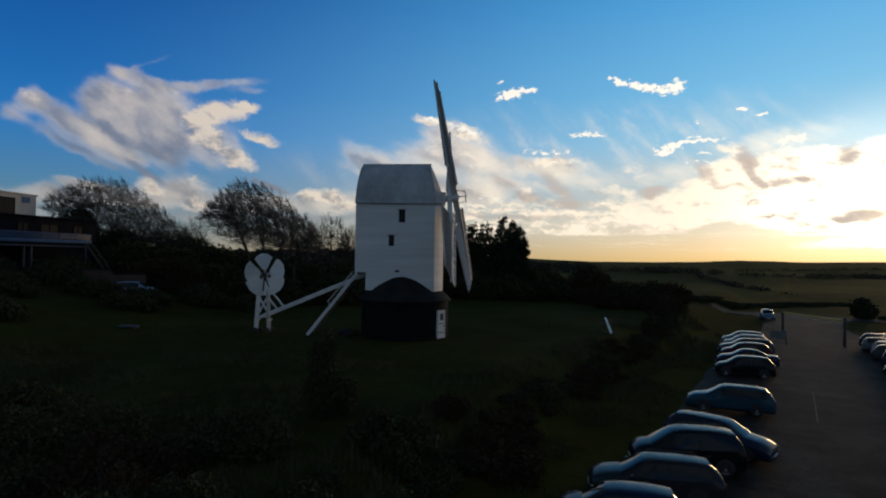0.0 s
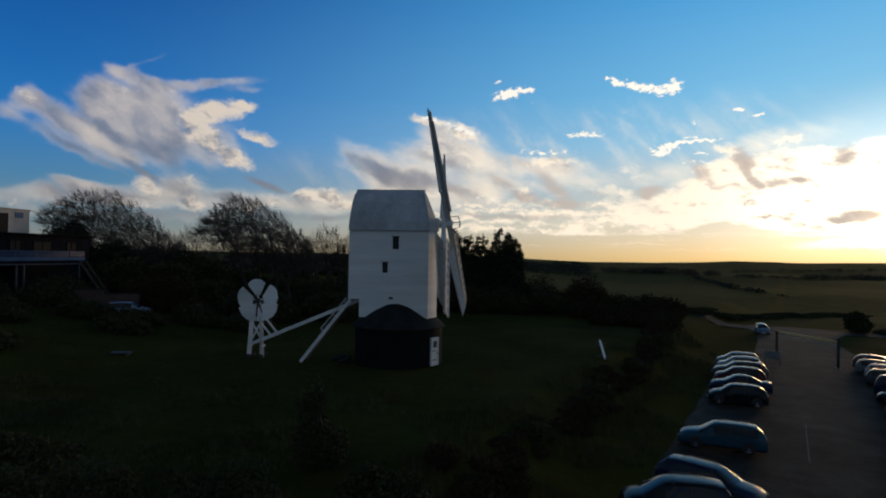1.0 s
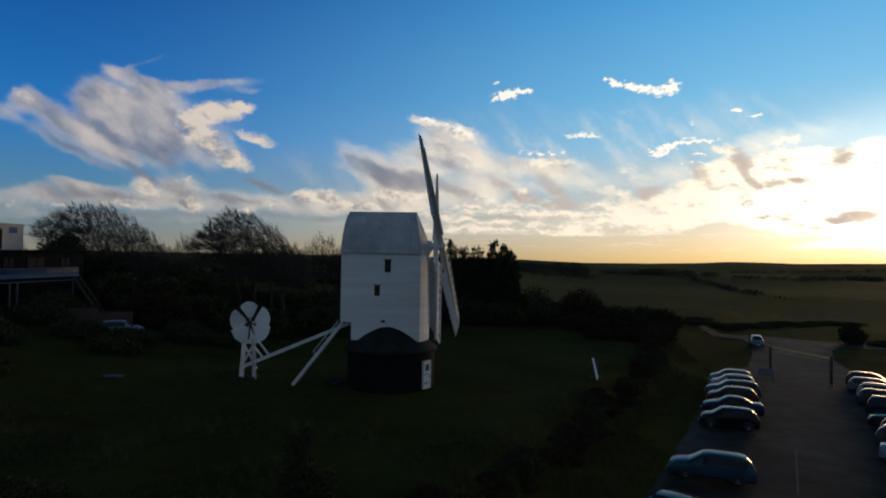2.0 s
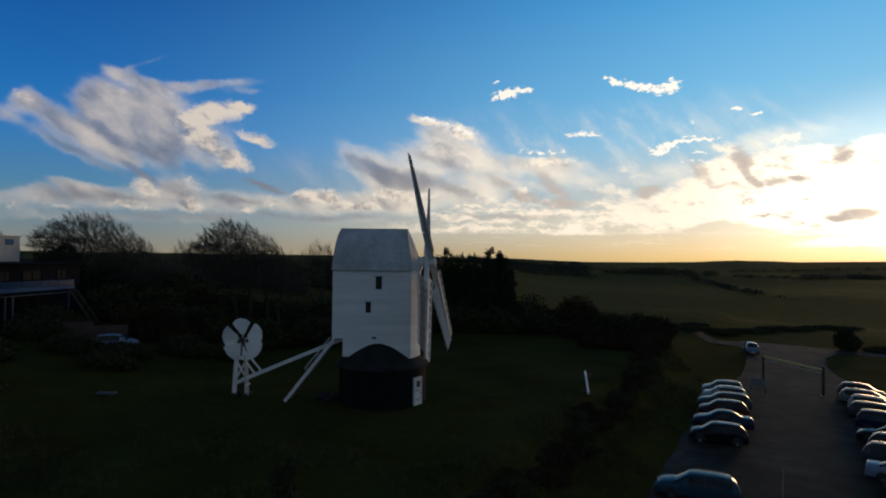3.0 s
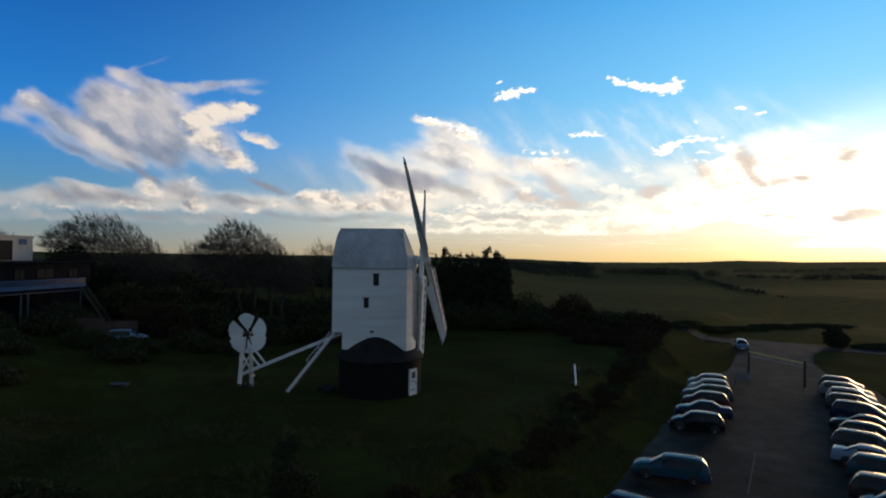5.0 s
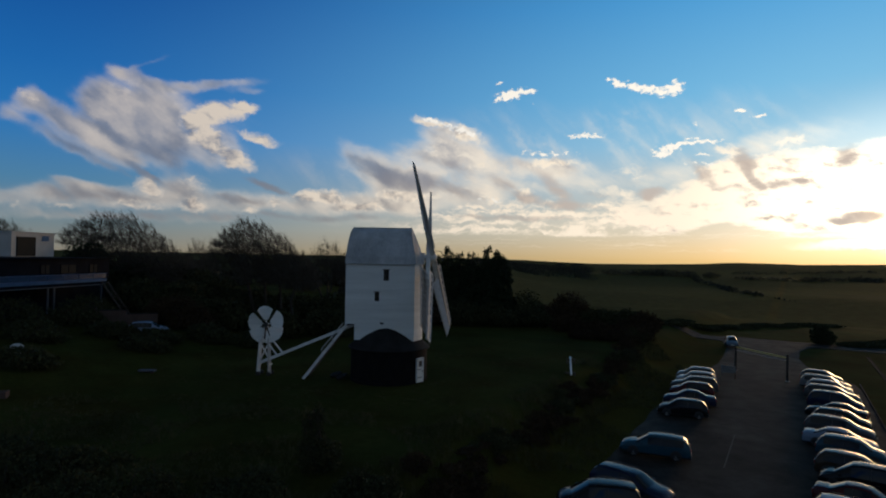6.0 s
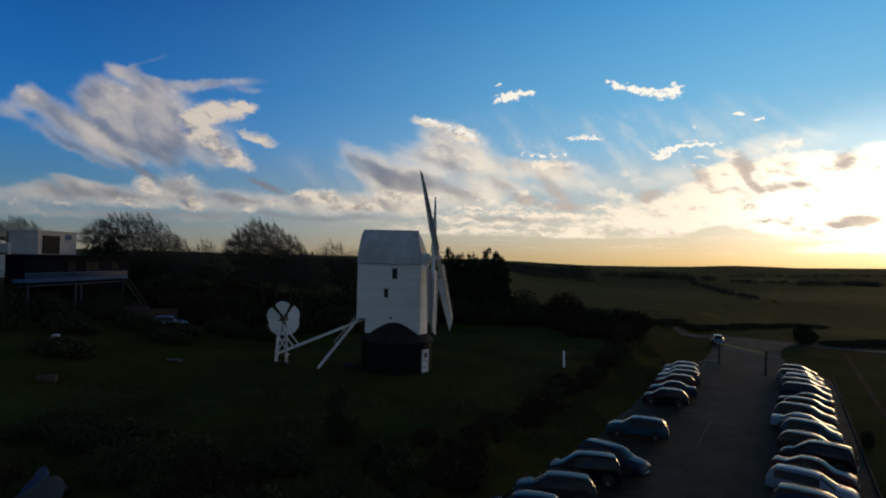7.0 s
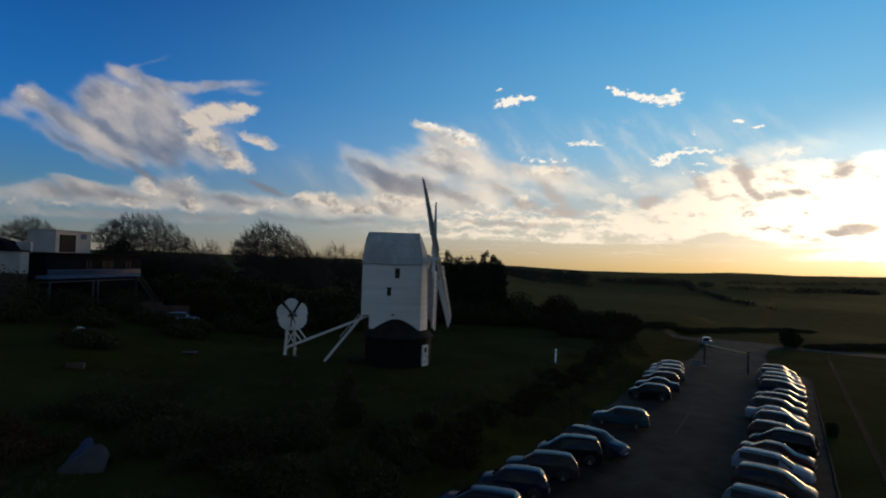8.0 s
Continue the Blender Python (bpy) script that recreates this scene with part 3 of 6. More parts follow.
def box(bm, x0, x1, y0, y1, z0, z1, m=None, bevel=0.0):
    g = bmesh.ops.create_cube(bm, size=1.0)["verts"]
    bmesh.ops.scale(bm, vec=(abs(x1 - x0), abs(y1 - y0), abs(z1 - z0)), verts=g)
    bmesh.ops.translate(bm, vec=((x0 + x1) / 2, (y0 + y1) / 2, (z0 + z1) / 2), verts=g)
    if bevel:
        es = list({e for v in g for e in v.link_edges})
        r = bmesh.ops.bevel(bm, geom=es, offset=bevel, segments=1, affect="EDGES")
        g = list({v for f in r["faces"] for v in f.verts} | {v for v in g if v.is_valid})
    if m is not None:
        bmesh.ops.transform(bm, matrix=m, verts=[v for v in g if v.is_valid])
    return g


def beam(bm, a, b, w, h=None, bevel=0.012):
    """A squared timber from a to b, w wide and h deep."""
    a, b = Vector(a), Vector(b)
    h = h or w
    d = b - a
    q = d.to_track_quat("Z", "Y").to_matrix().to_4x4()
    return box(bm, -w / 2, w / 2, -h / 2, h / 2, 0, d.length, Matrix.Translation(a) @ q, bevel)


def tube(bm, pts, radii, n=6, cap=True):
    """A tapered tube through pts."""
    rings = []
    for k, p in enumerate(pts):
        p = Vector(p)
        d = Vector(pts[min(k + 1, len(pts) - 1)]) - Vector(pts[max(k - 1, 0)])
        q = d.to_track_quat("Z", "Y")
        rings.append([bm.verts.new(p + q @ Vector((math.cos(6.28319 * i / n) * radii[k], math.sin(6.28319 * i / n) * radii[k], 0))) for i in range(n)])
    for r0, r1 in zip(rings, rings[1:]):
        for i in range(n):
            bm.faces.new((r0[i], r0[(i + 1) % n], r1[(i + 1) % n], r1[i]))
    if cap:
        bm.faces.new(rings[0][::-1])
        bm.faces.new(rings[-1])


def lathe(bm, profile, n=32, m=None):
    """A turned shape round z from (radius, z) pairs."""
    rings = []
    for r, z in profile:
        rings.append([bm.verts.new((r * math.cos(6.28319 * i / n), r * math.sin(6.28319 * i / n), z)) for i in range(n)] if r > 1e-4 else [bm.verts.new((0, 0, z))])
    for r0, r1 in zip(rings, rings[1:]):
        for i in range(n):
            j = (i + 1) % n
            if len(r0) == 1 and len(r1) == 1:
                continue
            if len(r0) == 1:
                bm.faces.new((r0[0], r1[j], r1[i]))
            elif len(r1) == 1:
                bm.faces.new((r0[i], r0[j], r1[0]))
            else:
                bm.faces.new((r0[i], r0[j], r1[j], r1[i]))
    if m is not None:
        bmesh.ops.transform(bm, matrix=m, verts=[v for r in rings for v in r])


def slab(bm, outline, y0, y1):
    """A prism: an outline of (x, z) pairs pushed from y0 to y1."""
    a = [bm.verts.new((x, y0, z)) for x, z in outline]
    b = [bm.verts.new((x, y1, z)) for x, z in outline]
    n = len(outline)
    bm.faces.new(a)
    bm.faces.new(b[::-1])
    for i in range(n):
        j = (i + 1) % n
        bm.faces.new((a[j], a[i], b[i], b[j]))


def fresh():
    return bmesh.new()


# ---------------------------------------------------------------- the land


def lot(s, q, z=0.0):
    p = ALONG * s + ACROSS * q
    return Vector((p.x, p.y, z))


def step(a, b, v):
    t = min(1.0, max(0.0, (v - a) / (b - a)))
    return t * t * (3 - 2 * t)


def land(x, y):
    """Height of the ground."""
    s, q = x * 0.43 + y * 0.903, x * 0.903 - y * 0.43
    r = math.hypot(x - 10, y + 20)
    azi = math.degrees(math.atan2(x - 10, y + 50))
    near = -0.9 + 3.2 * step(-16, -40, x) * step(-60, -5, y) - 1.0 * step(-14, -34, y) * step(-30, 0, x)
    near -= 0.5 * step(18, 60, y) * step(-30, 5, x)
    near += 0.12 * noise.noise(Vector((x * 0.12, y * 0.12, 0.3)))
    park = -3.26 - 0.02 * max(0.0, q - 40)
    z = near + (park - near) * step(13.0, 18.5, q) if q > 13 else near
    fall = step(-8, 8, azi) if y > -50 else 1.0
    away = max(0.0, r - 95)
    down = -0.085 * min(away, 330) * step(0, 120, away)
    z += fall * down + (1 - fall) * 0.012 * min(away, 300)
    if r > 300:
        u = Vector((x * 0.0016, y * 0.0016, 5.0))
        z += 9 * step(300, 900, r) * noise.noise(u * 1.6)
        # far ridges of the downs
        rise = np.interp(azi, (-45, -5, 2, 5, 8.4, 14, 18, 21.2, 23.4, 26.3, 32, 60), (0.06, -0.03, -0.12, -0.24, -0.35, -0.31, -0.21, -0.03, -0.04, -0.11, 0.03, 0.10))
        rim = 10 + r * math.tan(radians(rise + 0.02 * noise.noise(Vector((azi * 0.6, 2.0, 0)))))
        z += (rim - z) * step(1500, 3300, r)
    return z


def build_ground():
    bm = fresh()
    cx, cy = 12.0, -18.0
    rad, r = [], 1.2
    while r < 4600:
        rad.append(r)
        r *= 1.045 if r < 400 else 1.06
    n = 300
    mid = bm.verts.new((cx, cy, land(cx, cy)))
    prev = None
    for r in rad:
        ring = []
        for i in range(n):
            a = 6.283185 * i / n
            x, y = cx + r * math.cos(a), cy + r * math.sin(a)
            ring.append(bm.verts.new((x, y, land(x, y))))
        for i in range(n):
            j = (i + 1) % n
            if prev is None:
                bm.faces.new((mid, ring[i], ring[j]))
            else:
                bm.faces.new((prev[i], ring[i], ring[j], prev[j]))
        prev = ring
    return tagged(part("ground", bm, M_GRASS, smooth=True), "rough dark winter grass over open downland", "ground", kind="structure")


build_ground()


def strip(name, label, category, mat, pts, width, lift, thick=0.1):
    """A paved strip laid on the ground along pts."""
    bm = fresh()
    rows = []
    for k, p in enumerate(pts):
        d = (Vector(pts[min(k + 1, len(pts) - 1)]) - Vector(pts[max(k - 1, 0)])).normalized()
        nrm = Vector((-d.y, d.x))
        rows.append([(p[0] + nrm.x * w, p[1] + nrm.y * w) for w in (-width / 2, width / 2)])
    top = [[bm.verts.new((x, y, land(x, y) + lift)) for x, y in r] for r in rows]
    low = [[bm.verts.new((x, y, land(x, y) + lift - thick)) for x, y in r] for r in rows]
    for a, b, c, d in zip(top, top[1:], low, low[1:]):
        bm.faces.new((a[0], b[0], b[1], a[1]))
        bm.faces.new((c[0], d[0], b[0], a[0]))
        bm.faces.new((a[1], b[1], d[1], c[1]))
    bmesh.ops.recalc_face_normals(bm, faces=bm.faces)
    return tagged(part(name, bm, mat), label, category, kind="structure")


def lots(q, s0, s1, n=40):
    return [tuple(lot(s0 + (s1 - s0) * k / n, q).xy) for k in range(n + 1)]


PARK_Z = -3.2
bm = fresh()
edge = [lot(36 - 1.5 * k, 21.55 + 0.22 * noise.noise(Vector((k * 0.45, 7.0, 0))) + (1.6 * step(22, 36, 36 - 1.5 * k))) for k in range(75)]     # worn, uneven edge along the bank
c = [lot(-75, 38.8), lot(33, 38.8), lot(36.5, 38.4), lot(39.5, 37.3), lot(42.5, 35.6), lot(46.5, 34.0), lot(53, 33.2), lot(61, 33.4), lot(66, 34.6), lot(70, 37.5), lot(73, 37.5), lot(74, 22.0), lot(70, 20.5), lot(66, 22.2), lot(60, 23.4), lot(50, 23.9), lot(42, 23.9)] + edge
top = [bm.verts.new((p.x, p.y, PARK_Z)) for p in c]
low = [bm.verts.new((p.x, p.y, PARK_Z - 0.15)) for p in c]
bm.faces.new(top)
n_ = len(c)
for i in range(n_):
    bm.faces.new((top[i], low[i], low[(i + 1) % n_], top[(i + 1) % n_]))
bmesh.ops.recalc_face_normals(bm, faces=bm.faces)
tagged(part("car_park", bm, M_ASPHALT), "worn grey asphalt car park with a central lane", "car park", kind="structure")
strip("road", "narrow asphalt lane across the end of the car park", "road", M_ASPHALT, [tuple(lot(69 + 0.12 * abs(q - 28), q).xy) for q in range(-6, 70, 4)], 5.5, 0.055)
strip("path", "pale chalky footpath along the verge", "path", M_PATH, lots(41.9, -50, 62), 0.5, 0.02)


# ---------------------------------------------------------------- the windmill
def build_mill():
    mill = thing("windmill", "white weatherboarded post mill with four patent sails", "windmill")
    H = 1.75
    # body walls
    side = [(-2.55, 2.75), (2.86, 2.75), (2.86, 9.72), (-3.38, 9.72), (-3.38, 4.15), (-2.55, 4.15)]
    for y0, y1 in ((-H, -H + 0.12), (H - 0.12, H)):
        bm = fresh()
        slab(bm, side, y0, y1)
        part("side_wall", bm, M_BOARD, mill)
    bm = fresh()
    box(bm, -3.38, -3.26, -H + 0.12, H - 0.12, 4.15, 9.72)
    part("tail_wall", bm, M_BOARD, mill)
    bm = fresh()
    bow = [(2.86, -1.75), (3.16, -1.05), (3.36, -0.35), (3.36, 0.35), (3.16, 1.05), (2.86, 1.75)]
    ring = bow + [(x - 0.12, y * 0.93) for x, y in reversed(bow)]
    low_, high_ = ([bm.verts.new((x, y, z)) for x, y in ring] for z in (2.75, 9.72))
    n = len(ring)
    for i in range(n):
        bm.faces.new((low_[i], low_[(i + 1) % n], high_[(i + 1) % n], high_[i]))
    for i in range(len(bow) - 1):
        for q in (low_, high_):
            bm.faces.new((q[i], q[i + 1], q[n - 2 - i], q[n - 1 - i]))
    part("breast_wall", bm, M_BOARD, mill)
    bm = fresh()
    box(bm, -3.26, 2.88, -H + 0.12, H - 0.12, 4.05, 4.15)
    part("floor_frame", bm, M_DARKTIMBER, mill)
    bm = fresh()
    box(bm, -2.6, -2.48, -H + 0.12, H - 0.12, 2.9, 4.05)
    part("inner_tail_wall", bm, M_DARKTIMBER, mill)
    # curved mansard roof, hipped back over the breast
    prof = [(1.93, 9.66), (1.90, 10.25), (1.72, 11.05), (1.36, 11.85), (0.86, 12.5), (0.12, 12.94)]
    bm = fresh()
    rows = []
    for y, z in prof:
        t = (z - 9.66) / 3.28
        xf = 3.02 - 0.74 * max(0.0, t) ** 1.3
        xr = -3.46 + 0.2 * t
        bulge = 0.48 * (1 - t)
        rows.append([bm.verts.new(p) for p in ((xr, -y, z), (xf, -y, z), (xf + bulge * 0.62, -y * 0.6, z), (xf + bulge, -y * 0.2, z), (xf + bulge, y * 0.2, z), (xf + bulge * 0.62, y * 0.6, z), (xf, y, z), (xr, y, z))])
    for a, b in zip(rows, rows[1:]):
        for i in range(8):
            bm.faces.new((a[i], a[(i + 1) % 8], b[(i + 1) % 8], b[i]))
    bm.faces.new(rows[-1])
    bm.faces.new(rows[0][::-1])
    roof = part("roof", bm, M_ROOFMETAL, mill, "grey-white curved roof cladding")
    bm = fresh()
    box(bm, -3.3, 2.32, -0.16, 0.16, 12.92, 12.99, bevel=0.02)
    part("ridge_cap", bm, M_ROOFMETAL, roof)
    for y in (-1.96, 1.96):
        bm = fresh()
        box(bm, -3.48, 3.03, y - 0.035, y + 0.035, 9.60, 9.69, bevel=0.01)
        part("eaves_board", bm, M_ROOFMETAL, roof)
    # corner boards
    for x in (-3.36, 2.83):
        for y in (-H, H):
            bm = fresh()
            box(bm, x - 0.07, x + 0.07, y - 0.025, y + 0.025, 4.15 if x < 0 else 2.76, 9.58, bevel=0.008)
            part("corner_board", bm, M_BOARD, mill)
    # windows in the side facing the lawn
    for x, z, w, h in ((0.30, 8.62, 0.50, 0.98), (-0.52, 6.68, 0.42, 0.82), (-0.02, 4.28, 0.34, 0.17)):
        win = tagged(new("window"), "small dark window with a white hood")
        win.parent = mill
        win.location = (x, -H - 0.002, z)
        bm = fresh()
        for x0, x1, z0, z1 in ((-w / 2 - 0.05, -w / 2, -h / 2, h / 2), (w / 2, w / 2 + 0.05, -h / 2, h / 2), (-w / 2 - 0.05, w / 2 + 0.05, -h / 2 - 0.05, -h / 2)):
            box(bm, x0, x1, -0.05, 0.0, z0, z1)
        part("frame", bm, M_BOARD, win)
        bm = fresh()
        box(bm, -w / 2, w / 2, -0.012, 0.0, -h / 2, h / 2)
        part("pane", bm, M_PANE, win, "dark glass")
        if h > 0.3:
            bm = fresh()
            box(bm, -w / 2 - 0.1, w / 2 + 0.1, -0.16, 0.0, h / 2, h / 2 + 0.05, bevel=0.01)
            part("hood", bm, M_DARKTIMBER, win)
            bm = fresh()
            box(bm, -0.015, 0.015, -0.03, -0.013, -h / 2, h / 2)
            box(bm, -w / 2, w / 2, -0.03, -0.013, -0.015, 0.015)
            part("glazing_bar", bm, M_DARKTIMBER, win)

    # boarded porch round the windshaft
    bm = fresh()
    box(bm, 2.95, 3.50, -0.30, 0.70, 9.80, 10.70, bevel=0.03)
    part("shaft_porch", bm, M_BOARD, mill)

    # windshaft, poll end and sails: the shaft leans back
    hub = tagged(new("windshaft"), "white-painted windshaft and poll end")
    hub.parent = mill
    shaft = pose(4.13, 0.2, 10.30, 0, 82.5, 0)     # local z runs out along the shaft, local x down
    hub.matrix_basis = shaft
    bm = fresh()
    lathe(bm, [(0, -1.9), (0.28, -1.9), (0.28, -0.5), (0.34, -0.45), (0.34, 0.35), (0.24, 0.42), (0.12, 0.5), (0, 0.5)], 16)
    part("shaft", bm, M_TIMBER, hub)
    for turn in (0, 90):
        bm = fresh()
        box(bm, -3.2, 3.2, -0.17, 0.17, -0.17, 0.17, pose(0, 0, 0.08 - 0.38 * (turn > 0), 0, 0, 41.5 + turn), 0.03)
        part("stock", bm, M_TIMBER, hub, "white-painted sail stock")
    bm = fresh()
    tube(bm, [(0, 0, 0.4), (0, 0, 1.12)], [0.035, 0.035], 6)
    for k in range(4):
        a = radians(41.5 + 90 * k)
        beam(bm, (0, 0, 1.04), (0.6 * math.cos(a), 0.6 * math.sin(a), 0.98), 0.05)
        beam(bm, (0.6 * math.cos(a), 0.6 * math.sin(a), 0.98), (0.75 * math.cos(a + 0.25), 0.75 * math.sin(a + 0.25), 0.3), 0.03)
    part("striking_spider", bm, M_IRON, hub)
    for k in range(4):
        sail = tagged(new("sail"), "white patent sail with rows of shutters")
        sail.parent = mill
        sail.matrix_basis = shaft @ pose(0, 0, 0.24 - 0.48 * (k % 2), 0, 0, 41.5 + 90 * k)   # local x runs out along the sail
        R = 9.9
        bm = fresh()
        # the whip tapers outward
        for x0, x1, w in ((0.4, 4.0, 0.26), (4.0, 7.2, 0.21), (7.2, R, 0.15)):
            box(bm, x0, x1, -w / 2, w / 2, -0.11 * w / 0.2, 0.11 * w / 0.2, bevel=0.015)
        part("whip", bm, M_SAILWOOD, sail)
        bays = 9
        x1 = R - 0.35
        for edge, wid, x0 in ((-1, 1.30, 2.4), (1, 0.72, 1.7)):
            def plane(x, v, edge=edge, x0=x0):
                """A point on the weathered (twisted) face of the sail."""
                t = (x - x0) / (x1 - x0)
                a = radians(23 - 12 * t)
                return Vector((x, edge * v * math.cos(a), edge * v * math.sin(a)))
            bm = fresh()
            tube(bm, [plane(x0 + (x1 - x0) * i / 6, wid) for i in range(7)], [0.05 if edge < 0 else 0.085] * 7, 4)
            part("hemlath", bm, M_SAILWOOD, sail)
            if edge > 0:
                # the leading edge is boarded beside the whip
                bm = fresh()
                line = [[bm.verts.new(plane(x0 + (x1 - x0) * i / 6, v) + Vector((0, 0, dz))) for v, dz in ((0.08, 0.0), (0.46, 0.0), (0.46, 0.025), (0.08, 0.025))] for i in range(7)]
                for p, q in zip(line, line[1:]):
                    for e in range(4):
                        bm.faces.new((p[e], p[(e + 1) % 4], q[(e + 1) % 4], q[e]))
                bm.faces.new(line[0][::-1])
                bm.faces.new(line[-1])
                part("leading_board", bm, M_SAILWOOD, sail)
            for i in range(bays + 1):
                x = x0 + (x1 - x0) * i / bays
                bm = fresh()
                beam(bm, plane(x, 0.05), plane(x, wid + 0.15 * (edge < 0)), 0.06 if edge < 0 else 0.34, 0.05, 0)
                part("sail_bar", bm, M_SAILWOOD, sail)
            for i in range(bays):
                xa, xb = x0 + (x1 - x0) * i / bays + 0.04, x0 + (x1 - x0) * (i + 1) / bays - 0.04
                for j in range(3 if edge < 0 else 0):
                    # three shutters in each bay of the driving side, part open
                    sa_, sb_ = xa + (xb - xa) * j / 3 + 0.012, xa + (xb - xa) * (j + 1) / 3 - 0.012
                    lift = Vector((0, 0, 0.09))
                    pa, pb, pc, pd = plane(sa_, 0.17), plane(sa_, wid - 0.06), plane(sb_, wid - 0.06), plane(sb_, 0.17)
                    bm = fresh()
                    up = [bm.verts.new(p) for p in (pa - lift, pb - lift, pc + lift, pd + lift)]
                    dn = [bm.verts.new(p + Vector((0, 0, 0.018))) for p in (pa - lift, pb - lift, pc + lift, pd + lift)]
                    bm.faces.new(up[::-1])
                    bm.faces.new(dn)
                    for e in range(4):
                        bm.faces.new((up[e], up[(e + 1) % 4], dn[(e + 1) % 4], dn[e]))
                    part("shutter", bm, M_SAILCLOTH, sail)

    # tail beams to the fan carriage, and the tail ladder
    G = -0.9
    for y in (-0.95, 0.45):
        bm = fresh()
        beam(bm, (-2.9, y * 0.8, 3.95), (-11.6, y - 0.25, 0.25), 0.2, 0.26)
        part("tail_beam", bm, M_TIMBER, mill)
    lad = tagged(new("tail_ladder"), "white wooden tail ladder with open treads")
    lad.parent = mill
    foot, head = Vector((-7.05, -0.9, -0.85)), Vector((-3.3, -0.35, 4.15))
    # the far stringer's shade is put into its colour, a dark timber
    for off, mat, words in ((-1.35, M_TIMBER, ""), (0.1, M_DARKTIMBER, "stringer with its shade put into dark timber")):
        bm = fresh()
        beam(bm, foot + Vector((0, off, 0)), head + Vector((0, off * 0.75, 0)), 0.08, 0.26)
        part("stringer", bm, mat, lad, words)
    # a short handrail beside the upper steps
    bm = fresh()
    low, high = foot.lerp(head, 0.42) + Vector((-0.08, -1.25, 0.50)), foot.lerp(head, 0.93) + Vector((-0.08, -1.1, 0.42))
    beam(bm, low, high, 0.07, 0.09)
    for t_ in (0.44, 0.68, 0.90):
        p = foot.lerp(head, t_) + Vector((0, -1.22, 0))
        beam(bm, p, p + Vector((-0.08, 0, 0.48)), 0.06)
    part("handrail", bm, M_SAILWOOD, lad, "weathered handrail on short posts")
    for i in range(17):
        p = foot.lerp(head, (i + 0.7) / 17.6)
        wid = 1.36 - 0.3 * i / 17
        bm = fresh()
        box(bm, p.x - 0.10, p.x + 0.10, p.y - wid + 0.05, p.y + 0.04, p.z - 0.02, p.z + 0.02)
        part("tread", bm, M_DARKTIMBER, lad, "dark timber tread")
    # fan carriage
    car = tagged(new("fan_carriage"), "white timber fantail carriage on iron wheels")
    car.parent = mill
    cx, cy, cz = -11.10, -0.62, 3.76
    for y in (-1.25, -0.85):
        for x0, x1 in ((-11.74, -11.56), (-10.66, -10.80)):
            bm = fresh()
            beam(bm, (x0, y - 0.05, G + 0.08), (x1, y, 2.5), 0.20 if y < -1 and x0 < -11 else 0.13)
            # right-hand posts take the duller timber: their shade is in the colour
            part("carriage_post", bm, M_TIMBER if x0 < -11 else M_SAILWOOD, car)
    y = -1.2
    for a, b in (((-11.15, y, 2.45), (-9.95, y, 1.05)), ((-10.7, y, 2.75), (-9.40, y, 1.25)), ((-11.6, y, 0.45), (-10.8, y, 2.0)), ((-10.75, y, 0.75), (-11.5, y, 2.0))):
        bm = fresh()
        beam(bm, a, b, 0.12)
        part("brace", bm, M_TIMBER, car)
    for x, z in ((-11.7, 0.1), (-10.66, 0.1), (-11.56, 2.4)):
        bm = fresh()
        beam(bm, (x, -1.45 if x < -11 else -1.3, z), (x, -0.6, z), 0.14)
        part("cross_beam", bm, M_TIMBER, car)
    for x in (-11.6, -10.6):
        for y in (-1.5, -0.7):
            bm = fresh()
            lathe(bm, [(0, -0.06), (0.19, -0.05), (0.22, -0.03), (0.22, 0.03), (0.19, 0.05), (0, 0.05)], 16, pose(x, y, G + 0.20, 90, 0, 0))
            part("carriage_wheel", bm, M_IRON, car)
    bm = fresh()
    tube(bm, [(cx, cy + 0.1, cz), (cx, cy - 0.55, cz)], [0.07, 0.07], 8)
    for y in (-0.5, 0.0):
        beam(bm, (cx - 0.1, cy + y, 2.4), (cx, cy + y, cz), 0.1)
        beam(bm, (cx + 0.6, cy + y, 2.3), (cx, cy + y, cz), 0.1)
    part("fan_spindle", bm, M_IRON, car)
    fan = tagged(new("fan"), "white five-bladed fantail rotor")
    fan.parent = mill
    fan.location = (cx, cy - 0.45, cz)
    fan.scale = (1.15, 1.0, 1.15)
    for k in range(5):
        a0 = radians(60 + 72 * k)
        bm = fresh()
        dv = []
        for side_ in (0.0, 0.02):
            ring = []
            lo, hi = (4 if k in (0, 1) else -3), (68 if k in (0, 4) else 75)
            for r, a, y in ((0.44, lo + 5, -0.02), (1.42, lo, -0.28), (1.52, 22, -0.15), (1.55, 40, 0.0), (1.50, 56, 0.13), (1.40, hi, 0.22), (0.44, hi - 9, 0.08)):
                t = a0 + radians(a)
                ring.append(bm.verts.new((r * math.cos(t), y + side_, r * math.sin(t))))
            dv.append(ring)
        n = len(dv[0])
        bm.faces.new(dv[0])
        bm.faces.new(dv[1][::-1])
        for i in range(n):
            bm.faces.new((dv[0][(i + 1) % n], dv[0][i], dv[1][i], dv[1][(i + 1) % n]))
        part("blade", bm, M_BOARD, fan)
        bm = fresh()
        t = a0 + radians(34)
        beam(bm, (0, 0.04, 0), (1.35 * math.cos(t), 0.06, 1.35 * math.sin(t)), 0.07)
        part("spoke", bm, M_TIMBER, fan)
    bm = fresh()
    lathe(bm, [(0, -0.2), (0.17, -0.2), (0.2, -0.1), (0.2, 0.15), (0, 0.15)], 12, pose(0, 0, 0, 90, 0, 0))
    part("fan_hub", bm, M_IRON, fan)
    return mill


